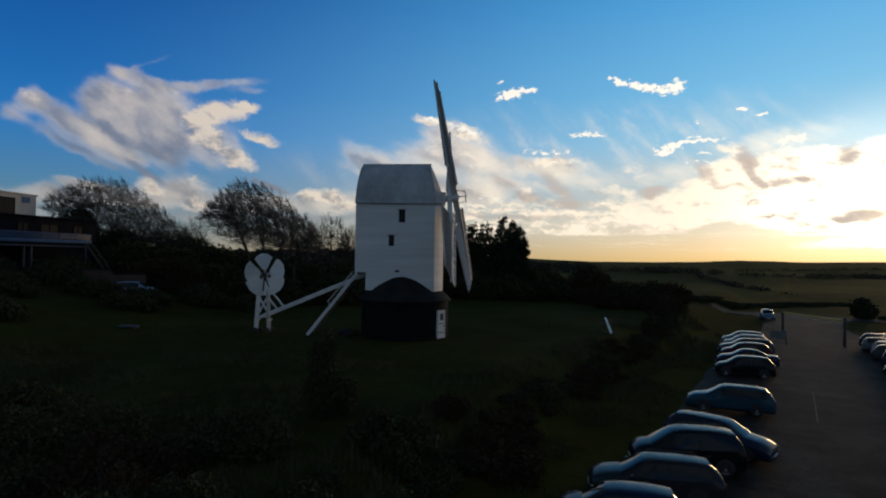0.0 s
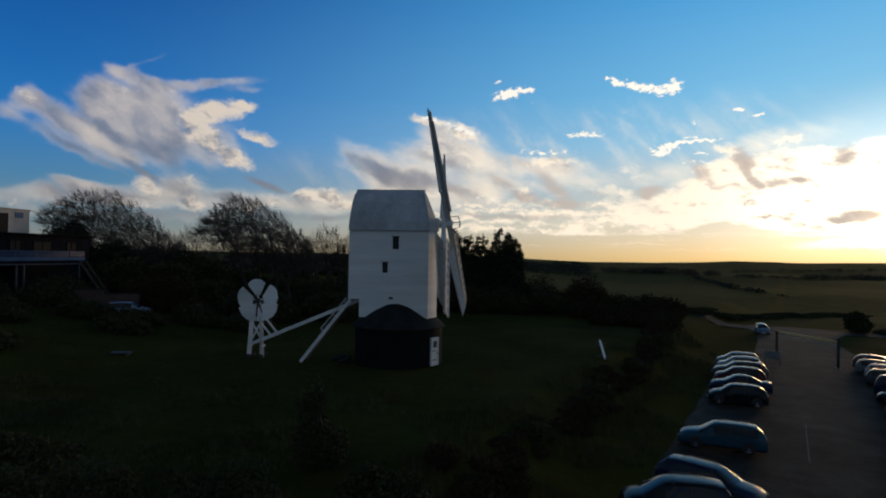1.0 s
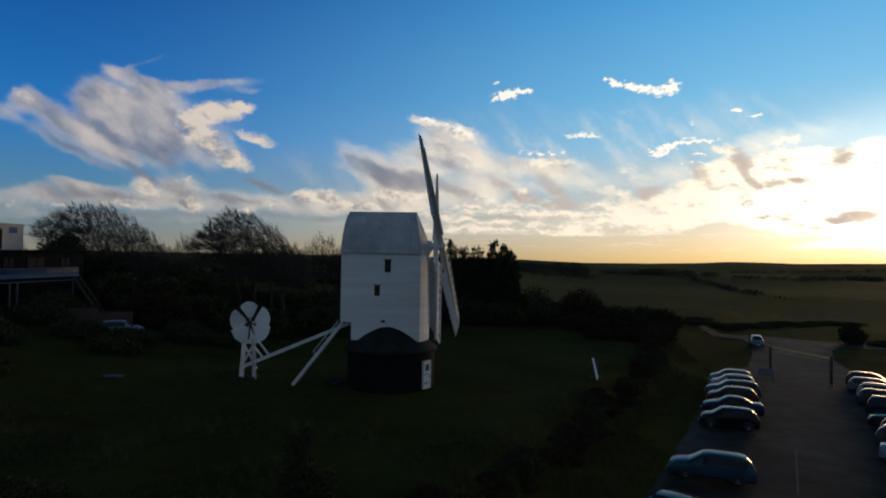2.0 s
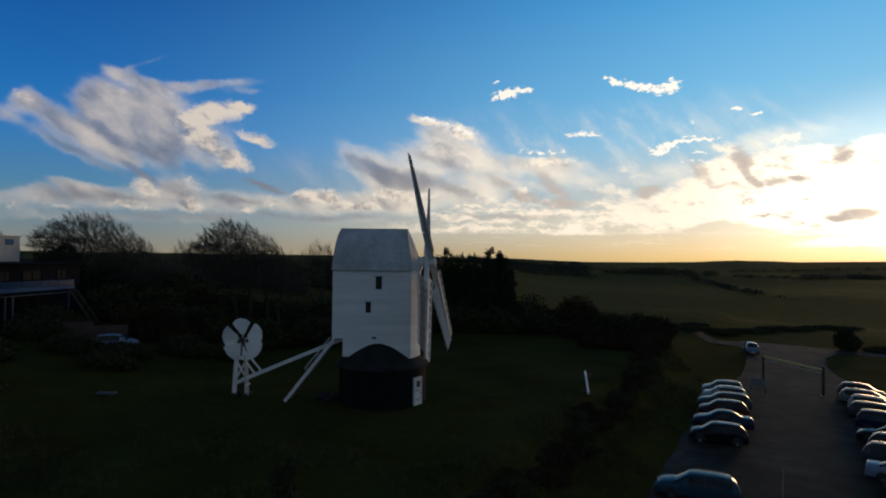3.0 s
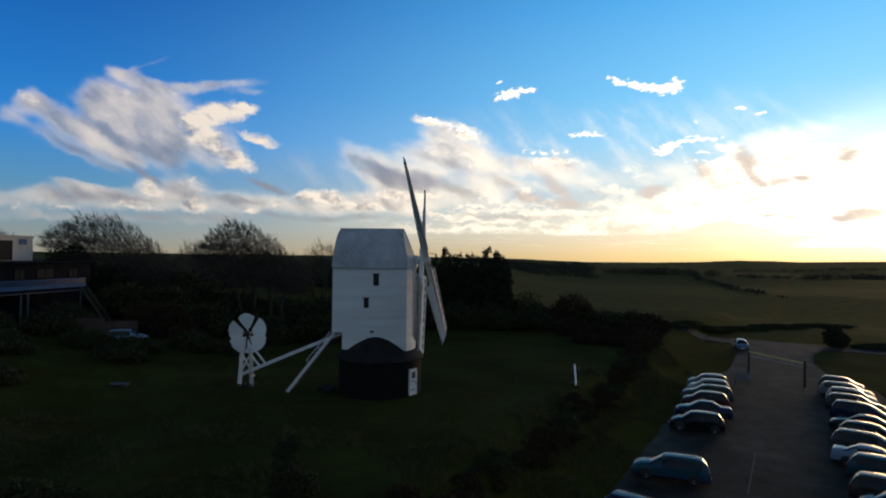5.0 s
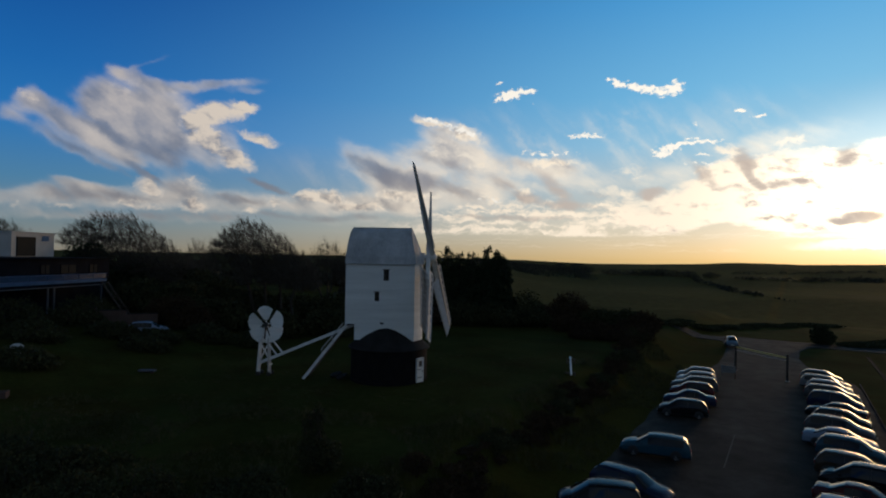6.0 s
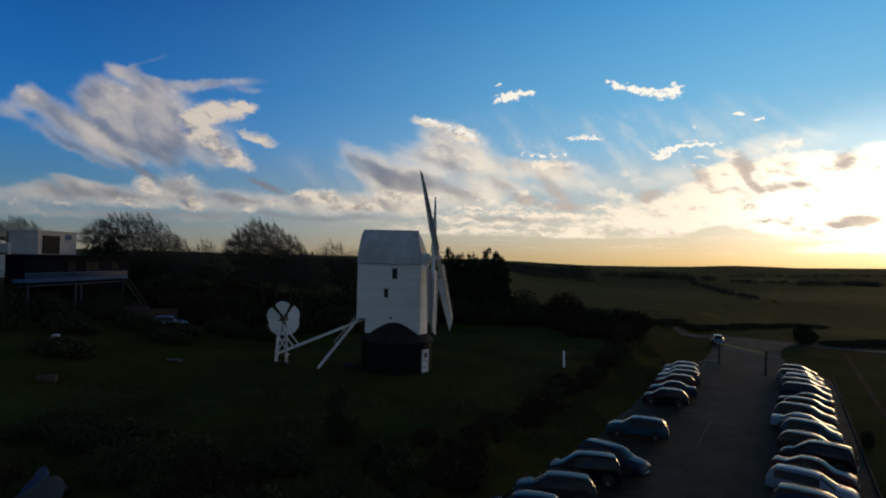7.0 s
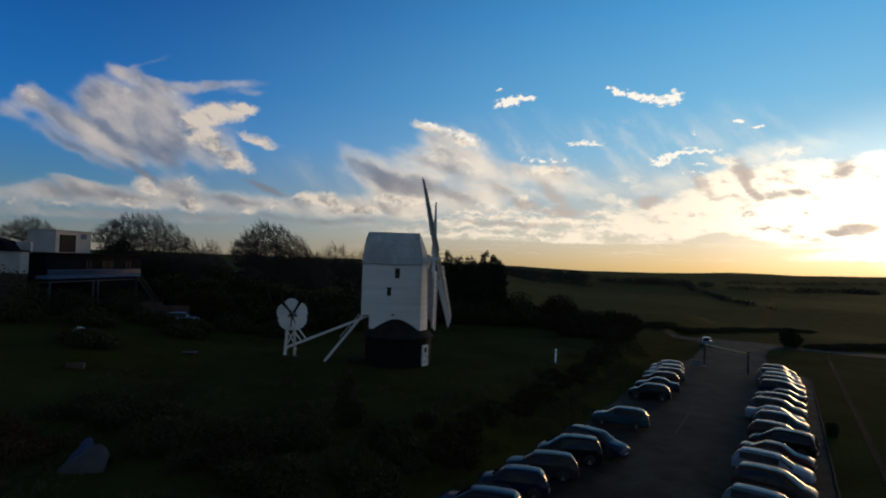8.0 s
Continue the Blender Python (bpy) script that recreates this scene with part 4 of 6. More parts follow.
def build_roundhouse():
    rh = thing("roundhouse", "black tarred round brick base under a felted conical roof", "roundhouse", (0.35, 0, 0))
    bm = fresh()
    lathe(bm, [(0, -1.3), (3.57, -1.3), (3.57, -0.75), (3.5, -0.7), (3.5, 2.15), (0, 2.15)], 56)
    part("wall", bm, M_TAR, rh)
    n = 28
    for k in range(n):
        # felt sheets laid over one another round the cone
        a0, a1 = 6.28319 * k / n, 6.28319 * (k + 1.06) / n
        bm = fresh()
        up = 0.015 * (k % 2)
        pts = []
        for r, z in ((3.72, 2.06), (2.75, 2.95), (1.75, 3.85), (0.75, 4.75)):
            for a in (a0, (a0 + a1) / 2, a1):
                pts.append((r * math.cos(a), r * math.sin(a), z + up))
        vt = [bm.verts.new(p) for p in pts]
        vb = [bm.verts.new((p[0], p[1], p[2] - 0.08)) for p in pts]
        for i in range(3):
            for j in range(2):
                q = (3 * i + j, 3 * i + j + 1, 3 * i + j + 4, 3 * i + j + 3)
                bm.faces.new([vt[e] for e in q])
                bm.faces.new([vb[e] for e in q[::-1]])
        for q in ((0, 1), (1, 2)):
            bm.faces.new((vt[q[1]], vt[q[0]], vb[q[0]], vb[q[1]]))
        part("roof_sheet", bm, M_TARROOF, rh)
    bm = fresh()
    lathe(bm, [(3.6, 1.96), (3.72, 1.96), (3.76, 2.07), (3.6, 2.07), (3.6, 1.96)], 56)
    part("eaves_ring", bm, M_TARROOF, rh)
    door = tagged(new("door"), "white boarded door with a dark notice")
    door.parent = rh
    ang = -28.5
    door.matrix_basis = pose(3.5 * math.cos(radians(ang)), 3.5 * math.sin(radians(ang)), 0, 0, 0, ang + 90)
    for k in range(5):
        bm = fresh()
        box(bm, -0.4 + 0.16 * k + 0.003, -0.24 + 0.16 * k - 0.003, -0.12, 0.05, -0.85, 1.25, bevel=0.006)
        part("plank", bm, M_BOARD, door)
    bm = fresh()
    for x0, x1, z0, z1 in ((-0.47, -0.405, -0.85, 1.31), (0.405, 0.47, -0.85, 1.31), (-0.405, 0.405, 1.255, 1.31)):
        box(bm, x0, x1, -0.15, 0.05, z0, z1)
    part("door_frame", bm, M_BOARD, door)
    bm = fresh()
    box(bm, -0.22, 0.22, -0.145, -0.12, 0.55, 1.05)
    part("notice", bm, M_TRIM, door, "small dark notice")
    for z in (-0.4, 0.3):
        bm = fresh()
        box(bm, -0.38, 0.15, -0.135, -0.12, z - 0.03, z + 0.03)
        part("hinge", bm, M_IRON, door)
    bm = fresh()
    box(bm, 0.29, 0.33, -0.17, -0.12, 0.0, 0.16)
    part("door_handle", bm, M_IRON, door)


build_mill()
build_roundhouse()


# ---------------------------------------------------------------- cars
# stations from tail to nose: x, belt height, top height, half width, top half width
SHAPES = {
    "hatchback": ((-2.05, 0.58, 0.64, 0.66, 0.62), (-1.97, 0.92, 0.98, 0.80, 0.72), (-1.55, 0.96, 1.42, 0.84, 0.60), (-0.75, 0.94, 1.49, 0.86, 0.63), (0.0, 0.93, 1.48, 0.86, 0.63), (0.50, 0.92, 1.41, 0.86, 0.60), (1.20, 0.90, 0.97, 0.85, 0.74), (1.70, 0.80, 0.85, 0.82, 0.70), (1.98, 0.60, 0.65, 0.73, 0.64), (2.05, 0.42, 0.46, 0.60, 0.52)),
    "estate_car": ((-2.32, 0.58, 0.64, 0.68, 0.62), (-2.25, 0.92, 0.98, 0.82, 0.74), (-1.85, 0.96, 1.40, 0.85, 0.62), (-0.9, 0.94, 1.47, 0.87, 0.64), (0.0, 0.93, 1.46, 0.87, 0.64), (0.45, 0.92, 1.39, 0.87, 0.61), (1.20, 0.89, 0.95, 0.86, 0.75), (1.85, 0.79, 0.84, 0.83, 0.71), (2.22, 0.60, 0.65, 0.74, 0.64), (2.32, 0.42, 0.46, 0.60, 0.52)),
    "saloon_car": ((-2.30, 0.60, 0.66, 0.68, 0.62), (-2.22, 0.92, 0.98, 0.80, 0.72), (-1.55, 0.96, 1.02, 0.84, 0.70), (-0.80, 0.95, 1.38, 0.86, 0.60), (-0.1, 0.93, 1.43, 0.87, 0.62), (0.40, 0.92, 1.36, 0.87, 0.60), (1.15, 0.89, 0.95, 0.86, 0.75), (1.80, 0.79, 0.84, 0.83, 0.71), (2.20, 0.60, 0.65, 0.74, 0.64), (2.30, 0.42, 0.46, 0.60, 0.52)),
    "people_carrier": ((-2.22, 0.60, 0.66, 0.70, 0.64), (-2.15, 1.0, 1.06, 0.84, 0.76), (-1.85, 1.06, 1.58, 0.88, 0.66), (-0.9, 1.04, 1.68, 0.90, 0.68), (0.0, 1.02, 1.67, 0.90, 0.68), (0.55, 1.00, 1.58, 0.90, 0.64), (1.45, 0.96, 1.02, 0.88, 0.76), (1.85, 0.86, 0.91, 0.85, 0.72), (2.14, 0.64, 0.69, 0.76, 0.66), (2.22, 0.44, 0.48, 0.62, 0.54)),
}


def build_car(kind):
    st = SHAPES[kind]
    rear_glass = 2 if kind == "saloon_car" else 1          # first station of the rear window
    car = tagged(new(kind), "", "car")
    def ring(x, belt, top, w, wt):
        mid = min(belt - 0.08, 0.62)
        lean = w * 0.97 + (wt - w * 0.97) * 0.45 + 0.03 * (top - belt)
        half = [(w * 0.86, 0.20), (w * 0.985, 0.34), (w, mid), (w * 0.97, belt), (lean, belt + (top - 0.06 - belt) * 0.45), (wt, top - 0.06), (wt * 0.90, top - 0.005), (wt * 0.66, top + 0.03), (wt * 0.3, top + 0.05)]
        return [Vector((x, y, z)) for y, z in half] + [Vector((x, -y, z)) for y, z in reversed(half)]
    def between(i, k):
        """A station between two of the list, on a curve without overshoot."""
        row = []
        for c in range(5):
            p = [r[c] for r in st]
            d = [(p[j + 1] - p[j]) for j in range(len(p) - 1)]
            def slope(j):
                if j <= 0 or j >= len(p) - 1 or d[j - 1] * d[j] <= 0:
                    return d[max(0, min(j, len(d) - 1))] if c == 0 else 0.0
                return 2 * d[j - 1] * d[j] / (d[j - 1] + d[j])
            h00, h10, h01, h11 = 2 * k ** 3 - 3 * k * k + 1, k ** 3 - 2 * k * k + k, 3 * k * k - 2 * k ** 3, k ** 3 - k * k
            soft = 0.55 if c else 1.0
            straight = p[i] + d[i] * k
            row.append(soft * (h00 * p[i] + h10 * slope(i) + h01 * p[i + 1] + h11 * slope(i + 1)) + (1 - soft) * straight)
        return row
    CUT = 3
    stations = [(i, between(i, k / CUT)) for i in range(len(st) - 1) for k in range(CUT)] + [(len(st) - 2, list(st[-1]))]
    rings = [ring(*r) for _, r in stations]
    groups = {}
    def quad(key, pts):
        groups.setdefault(key, []).append(pts)
    n = 18
    for e in range(len(rings) - 1):
        i = stations[e][0]
        for k in range(n):
            a, b, c, d = rings[e][k], rings[e][(k + 1) % n], rings[e + 1][(k + 1) % n], rings[e + 1][k]
            key = "body"
            if k in (3, 4, 12, 13) and rear_glass < i < 5:
                key = "side_window_" + ("l" if k < 9 else "r")
            elif 5 <= k <= 11 and i == 5:
                key = "windscreen"
            elif 5 <= k <= 11 and i == rear_glass:
                key = "rear_window"
            elif k == 17:
                key = "underside"
            elif k in (0, 16):
                key = "sill"
            quad(key, (a, b, c, d))
    quad_end = [rings[0][::-1], rings[-1]]
    mats = {"body": M_PAINT, "side_window_l": M_CARGLASS, "side_window_r": M_CARGLASS, "windscreen": M_CARGLASS, "rear_window": M_CARGLASS, "underside": M_TRIM, "sill": M_TRIM}
    for key, quads in groups.items():
        bm = fresh()
        found = {}
        def vert(p):
            t = tuple(round(v, 5) for v in p)
            if t not in found:
                found[t] = bm.verts.new(p)
            return found[t]
        for q in quads:
            bm.faces.new([vert(p) for p in q[::-1]])
        if key == "body":
            for e in quad_end:
                bm.faces.new([vert(p) for p in e[::-1]])
            for e in bm.edges:
                e.smooth = e.calc_face_angle(0.0) < 0.6
        part({"side_window_l": "side_window", "side_window_r": "side_window"}.get(key, key), bm, mats[key], car, {"body": ""}.get(key, ""), smooth=True)
    wheel_x = (-1.28, 1.28) if kind == "hatchback" else (-1.36, 1.38)
    wy = 0.80 if kind != "people_carrier" else 0.83
    for x in wheel_x:
        for side in (-1, 1):
            bm = fresh()
            lathe(bm, [(0, -0.003), (0.375, -0.003), (0.375, 0.003), (0, 0.003)], 18, pose(x, side * (wy + 0.068), 0.36, 90, 0, 0))
            for v in list(bm.verts):
                v.co.z = max(v.co.z, 0.21)
            part("wheel_arch", bm, M_TRIM, car)
            wh = tagged(new("wheel"))
            wh.parent = car
            wh.matrix_basis = pose(x, side * (wy - 0.015), 0.31, 90 * side, 0, 0)
            bm = fresh()
            lathe(bm, [(0.20, -0.09), (0.29, -0.1), (0.31, -0.07), (0.31, 0.07), (0.29, 0.1), (0.20, 0.09)], 20)
            part("tyre", bm, M_TYRE, wh, smooth=True)
            bm = fresh()
            lathe(bm, [(0, -0.095), (0.06, -0.1), (0.07, -0.075), (0.20, -0.08), (0.205, 0.06), (0, 0.06)], 15)
            part("rim", bm, M_RIM, wh)
    L0, L1 = st[0][0], st[-1][0]
    for side in (-1, 1):
        bm = fresh()
        box(bm, L1 - 0.40, L1 - 0.10, side * 0.46 - 0.13, side * 0.46 + 0.13, 0.55, 0.68, bevel=0.04)
        part("headlight", bm, M_LAMP, car)
        bm = fresh()
        box(bm, L0 + 0.0, L0 + 0.22, side * 0.66 - 0.09, side * 0.66 + 0.09, 0.64, 0.92, bevel=0.03)
        part("tail_light", bm, M_TAIL, car)
        bm = fresh()
        x = st[6][0] - 0.35
        box(bm, x - 0.06, x + 0.08, side * 0.98 - 0.09, side * 0.98 + 0.09, st[6][1] + 0.0, st[6][1] + 0.15, bevel=0.04)
        part("wing_mirror", bm, M_PAINT, car)
        for x in (-0.42, ):
            bm = fresh()
            w_, wt_, belt, top = st[4][3], st[4][4], st[4][1], st[4][2]
            beam(bm, (x, side * (w_ * 0.97 + 0.004), belt - 0.02), (x, side * (wt_ + 0.008), top - 0.06), 0.03, 0.09, 0)
            part("door_pillar", bm, M_TRIM, car)
        for x in (0.35, -0.75):
            bm = fresh()
            box(bm, x - 0.09, x + 0.09, side * (st[4][3] - 0.005) - 0.02, side * (st[4][3] - 0.005) + 0.02, 0.80, 0.83)
            part("door_handle", bm, M_TRIM, car)
        if kind in ("estate_car", "people_carrier"):
            bm = fresh()
            tube(bm, [(-1.6, side * 0.58, st[2][2] + 0.01), (-1.45, side * 0.58, st[3][2] + 0.06), (0.1, side * 0.58, st[4][2] + 0.06), (0.3, side * 0.58, st[5][2] + 0.01)], [0.018] * 4, 6)
            part("roof_rail", bm, M_TRIM, car)
    bm = fresh()
    box(bm, L1 - 0.10, L1 + 0.012, -0.62, 0.62, 0.26, 0.44, bevel=0.03)
    part("front_bumper", bm, M_TRIM, car)
    bm = fresh()
    box(bm, L0 - 0.03, L0 + 0.1, -0.66, 0.66, 0.30, 0.50, bevel=0.03)
    part("rear_bumper", bm, M_TRIM, car)
    for x in (L1 + 0.015, L0 - 0.035):
        bm = fresh()
        box(bm, x - 0.006, x + 0.006, -0.25, 0.25, 0.33, 0.43)
        part("plate", bm, M_PLATE, car)
    return car


MODELS = {k: build_car(k) for k in SHAPES}
# the bluish white has blue skylight mixed into a white car's colour
COLOURS = {"silver": (0.15, 0.155, 0.16), "white": (0.34, 0.34, 0.33), "dark blue": (0.010, 0.017, 0.045), "black": (0.008, 0.008, 0.009), "grey": (0.055, 0.057, 0.06), "dark grey": (0.026, 0.028, 0.031),
           "teal blue": (0.016, 0.060, 0.088), "pale blue": (0.10, 0.14, 0.18), "bluish white": (0.19, 0.24, 0.31), "dark red": (0.06, 0.008, 0.008), "dark green": (0.012, 0.03, 0.02), "brown": (0.05, 0.034, 0.024)}
KINDNAME = {"hatchback": "hatchback", "estate_car": "estate car", "saloon_car": "saloon car", "people_carrier": "people carrier"}
used = set()


def park(kind, colour, place, turn, where, group, lit=False):
    m = pose(place[0], place[1], place[2], 0, 0, turn)
    if kind in used:
        c = copy_thing(MODELS[kind], m)
    else:
        used.add(kind)
        c = MODELS[kind]
        c.matrix_basis = m
    for o in (c, *c.children_recursive):
        o.color = (*COLOURS[colour], 1)
    if lit:
        for o in c.children:
            if o.name.startswith("headlight"):
                o.data = o.data.copy()
                o.data.materials[0] = M_LIT
                mid = sum((v.co for v in o.data.vertices), Vector()) / len(o.data.vertices)
                for v in o.data.vertices:
                    v.co = mid + Vector((0.05, 0, 0)) + (v.co - mid) * 0.45
                tagged(o, "lit headlight")
    tagged(c, "%s %s with dark glass %s" % (colour, KINDNAME[kind], where), "car", group)


# the row against the bank: nose to the bank unless said otherwise
HEDGE_ROW = ((28.4, 22.9, "hatchback", "silver", 10), (25.6, 23.3, "hatchback", "white", 10), (22.6, 23.5, "estate_car", "grey", 10), (19.3, 23.7, "hatchback", "dark red", 10),
             (15.6, 24.0, "saloon_car", "dark blue", 11), (11.2, 24.1, "hatchback", "black", 9), (-0.8, 24.1, "estate_car", "teal blue", 9),
             (-8.9, 24.4, "estate_car", "dark blue", 166), (-12.1, 23.4, "people_carrier", "black", 21), (-15.9, 22.9, "estate_car", "dark grey", 20), (-19.5, 22.6, "hatchback", "dark blue", 18), (-23.4, 22.4, "estate_car", "dark blue", 16))
for s_, q_, kind_, colour_, flip in HEDGE_ROW:
    park(kind_, colour_, lot(s_, q_, PARK_Z), LANE_TURN + 180 + flip, "parked by the grass bank", "cars along the bank", flip > 90)
VERGE_ROW = ((34.8, 35.2, "hatchback", "grey", 0), (31.5, 35.4, "estate_car", "silver", 0), (28.6, 35.6, "hatchback", "white", 0), (25.6, 35.7, "estate_car", "grey", 0), (21.4, 35.8, "people_carrier", "dark blue", 0),
             (17.8, 35.6, "saloon_car", "black", 180), (14.8, 35.8, "hatchback", "black", 0), (11.9, 35.5, "estate_car", "grey", 0), (8.4, 35.3, "saloon_car", "bluish white", 0), (6.0, 35.8, "hatchback", "teal blue", 0),
             (1.9, 35.6, "hatchback", "brown", 0), (-0.6, 35.9, "people_carrier", "black", 180), (-4.0, 35.6, "saloon_car", "dark red", 0), (-7.0, 35.4, "estate_car", "bluish white", 0), (-11.1, 35.6, "people_carrier", "brown", 0), (-14.8, 35.5, "estate_car", "pale blue", 0))
for s_, q_, kind_, colour_, flip in VERGE_ROW:
    park(kind_, colour_, lot(s_, q_, PARK_Z), LANE_TURN - 9 + flip + random.uniform(-2.0, 2.0), "parked by the verge", "cars along the verge")
park("hatchback", "pale blue", lot(60.8, 24.0, PARK_Z + 0.01), LANE_TURN + 279, "turning out of the lane", "")
park("hatchback", "bluish white", (-29.2, 9.0, land(-29.2, 9.0)), 20, "parked on the garden drive", "")


# ---------------------------------------------------------------- car park fittings
def build_barrier():
    a, b = lot(37.6, 26.3), lot(33.9, 31.85)
    top = -0.15
    bar = thing("height_barrier", "dark steel height barrier, crossbar coloured as if lit yellow", "barrier", (0, 0, 0))
    for p in (a, b):
        bm = fresh()
        beam(bm, (p.x, p.y, PARK_Z - 0.1), (p.x, p.y, top), 0.20, 0.20)
        post = part("post", bm, M_IRON, bar)
        bm = fresh()
        box(bm, p.x - 0.2, p.x + 0.2, p.y - 0.2, p.y + 0.2, PARK_Z, PARK_Z + 0.04, bevel=0.01)
        part("base_plate", bm, M_STEEL, post)
    # crossbar carries the warm evening light as its own yellow
    bm = fresh()
    beam(bm, (a.x, a.y, top - 0.08), (b.x, b.y, top - 0.36), 0.12, 0.16)
    part("crossbar", bm, M_YELLOW, bar)
    bm = fresh()
    beam(bm, (a.x, a.y, top - 0.5), (b.x, b.y, top - 0.72), 0.06, 0.06)
    for t in (0.2, 0.4, 0.6, 0.8):
        p, q = a.lerp(b, t), 0.25 * t
        beam(bm, (p.x, p.y, top - 0.08 - q), (p.x, p.y, top - 0.5 - q), 0.05)
    part("lower_bar", bm, M_STEEL, bar)


def build_sign():
    p = lot(31.5, 26.0)
    sg = thing("notice_board", "pale low notice board on two posts", "sign", (p.x, p.y, PARK_Z), LANE_TURN)
    for x in (-0.7, 0.7):
        bm = fresh()
        beam(bm, (x, 0, -0.05), (x, 0, 1.5), 0.09)
        part("post", bm, M_DARKTIMBER, sg)
    bm = fresh()
    box(bm, -0.75, 0.75, -0.08, -0.05, 0.7, 1.5, bevel=0.01)
    panel = part("panel", bm, M_SIGN, sg)
    bm = fresh()
    for k in range(5):
        box(bm, -0.6, 0.6 - 0.15 * (k % 3), -0.086, -0.081, 1.38 - 0.13 * k - 0.03, 1.38 - 0.13 * k)
    part("writing", bm, M_TRIM, panel)


def build_beam():
    """A long white timber lying by the hedge, its far end on a dark trestle."""
    a, b = Vector((18.15, 10.6, 0)), Vector((17.45, 3.9, 0))
    tb = thing("spare_sail_timber", "long white-painted timber lying on the grass", "timber", (0, 0, 0))
    bm = fresh()
    beam(bm, (a.x, a.y, land(a.x, a.y) + 0.62), (b.x, b.y, land(b.x, b.y) + 0.30), 0.18, 0.20, 0.03)
    part("timber", bm, M_TIMBER, tb)
    for p, h in ((a + Vector((0, -0.6, 0)), 0.5), (b + Vector((0, 0.8, 0)), 0.2)):
        bm = fresh()
        z = land(p.x, p.y)
        beam(bm, (p.x - 0.5, p.y, z - 0.1), (p.x - 0.2, p.y, z + h), 0.12)
        beam(bm, (p.x + 0.5, p.y, z - 0.1), (p.x + 0.2, p.y, z + h), 0.12)
        beam(bm, (p.x - 0.5, p.y, z + h - 0.03), (p.x + 0.5, p.y, z + h - 0.03), 0.13)
        part("trestle", bm, M_DARKTIMBER, tb, "dark wooden trestle")


build_barrier()
build_sign()
build_beam()
bm = fresh()
p_ = lot(3.4, 28.45)
box(bm, -0.04, 0.04, -4.3, 4.3, PARK_Z, PARK_Z + 0.006, pose(p_.x, p_.y, 0, 0, 0, LANE_TURN))
tagged(part("lane_marking", bm, M_LINE), "worn pale edge line on the asphalt", "marking", kind="structure")


# ---------------------------------------------------------------- the house in the trees
def build_house():
    hs = thing("house", "modern white house with a roof-top room and long balcony", "house", (0, 0, 0))
    g = land(-48, 10) - 0.3
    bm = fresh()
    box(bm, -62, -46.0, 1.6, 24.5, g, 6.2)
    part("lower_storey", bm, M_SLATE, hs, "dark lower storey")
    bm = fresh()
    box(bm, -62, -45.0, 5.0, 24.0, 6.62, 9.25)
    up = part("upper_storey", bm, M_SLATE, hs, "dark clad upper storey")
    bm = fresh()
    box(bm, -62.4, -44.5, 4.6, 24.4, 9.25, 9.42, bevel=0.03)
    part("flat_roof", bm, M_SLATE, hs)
    bm = fresh()
    box(bm, -58.0, -53.5, 16.6, 23.9, 9.42, 12.6, bevel=0.03)
    room = part("roof_room", bm, M_RENDER, hs, "pale rendered roof-top room")
    bm = fresh()
    box(bm, -58.2, -53.35, 16.45, 24.05, 12.6, 12.8, bevel=0.03)
    part("parapet", bm, M_RENDER, room)
    for y0, y1, z0, z1 in ((17.5, 20.4, 9.5, 12.0), ):
        bm = fresh()
        box(bm, -53.5, -53.44, y0, y1, z0, z1)
        part("glass_door", bm, M_PANE, room, "tall dark glass door")
        bm = fresh()
        for a, b in ((y0 - 0.1, y0), (y1, y1 + 0.1)):
            box(bm, -53.5, -53.4, a, b, z0, z1)
        box(bm, -53.5, -53.4, y0 - 0.1, y1 + 0.1, z1, z1 + 0.1)
        part("door_frame", bm, M_SLATE, room)
    # no curtains: the panes' reflected sky is the flat grey of M_PANE
    for y, w in ((11.7, 1.4), (14.9, 2.6), (20.0, 1.5)):
        win = tagged(new("window"), "window with flat grey panes")
        win.parent = hs
        bm = fresh()
        box(bm, -45.0, -44.95, y, y + w, 7.45, 8.5)
        part("pane", bm, M_PANE, win)
        bm = fresh()
        for a, b, c, d in ((y - 0.08, y, 7.37, 8.58), (y + w, y + w + 0.08, 7.37, 8.58), (y, y + w, 7.37, 7.45), (y, y + w, 8.5, 8.58), (y + w / 2 - 0.04, y + w / 2 + 0.04, 7.45, 8.5)):
            box(bm, -45.0, -44.9, a, b, c, d)
        part("frame", bm, M_SLATE, win)
    bm = fresh()
    box(bm, -58.0, -47.4, 5.2, 5.6, 9.42, 10.75, bevel=0.02)
    part("roof_upstand", bm, M_RENDER, hs, "pale rendered upstand on the flat roof")
    bm = fresh()
    box(bm, -53.46, -53.40, 21.6, 22.8, 11.6, 12.35)
    part("vent", bm, M_DECK, room, "small grey vent grille")
    # balcony deck with its rail
    deck = tagged(new("balcony"), "long balcony with a pale blue fascia and rail")
    deck.parent = hs
    bm = fresh()
    box(bm, -43.0, -41.4, 1.1, 18.6, 6.38, 6.74, bevel=0.03)
    part("deck", bm, M_DECK, deck)
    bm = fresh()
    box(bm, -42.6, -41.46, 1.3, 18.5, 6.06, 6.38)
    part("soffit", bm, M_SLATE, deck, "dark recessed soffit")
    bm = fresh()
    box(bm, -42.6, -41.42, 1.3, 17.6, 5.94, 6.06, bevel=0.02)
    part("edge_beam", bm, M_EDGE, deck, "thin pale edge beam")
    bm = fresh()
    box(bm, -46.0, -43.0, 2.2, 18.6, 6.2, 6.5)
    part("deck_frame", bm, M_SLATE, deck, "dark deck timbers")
    for k in range(8):
        bm = fresh()
        y = 1.2 + 2.48 * k
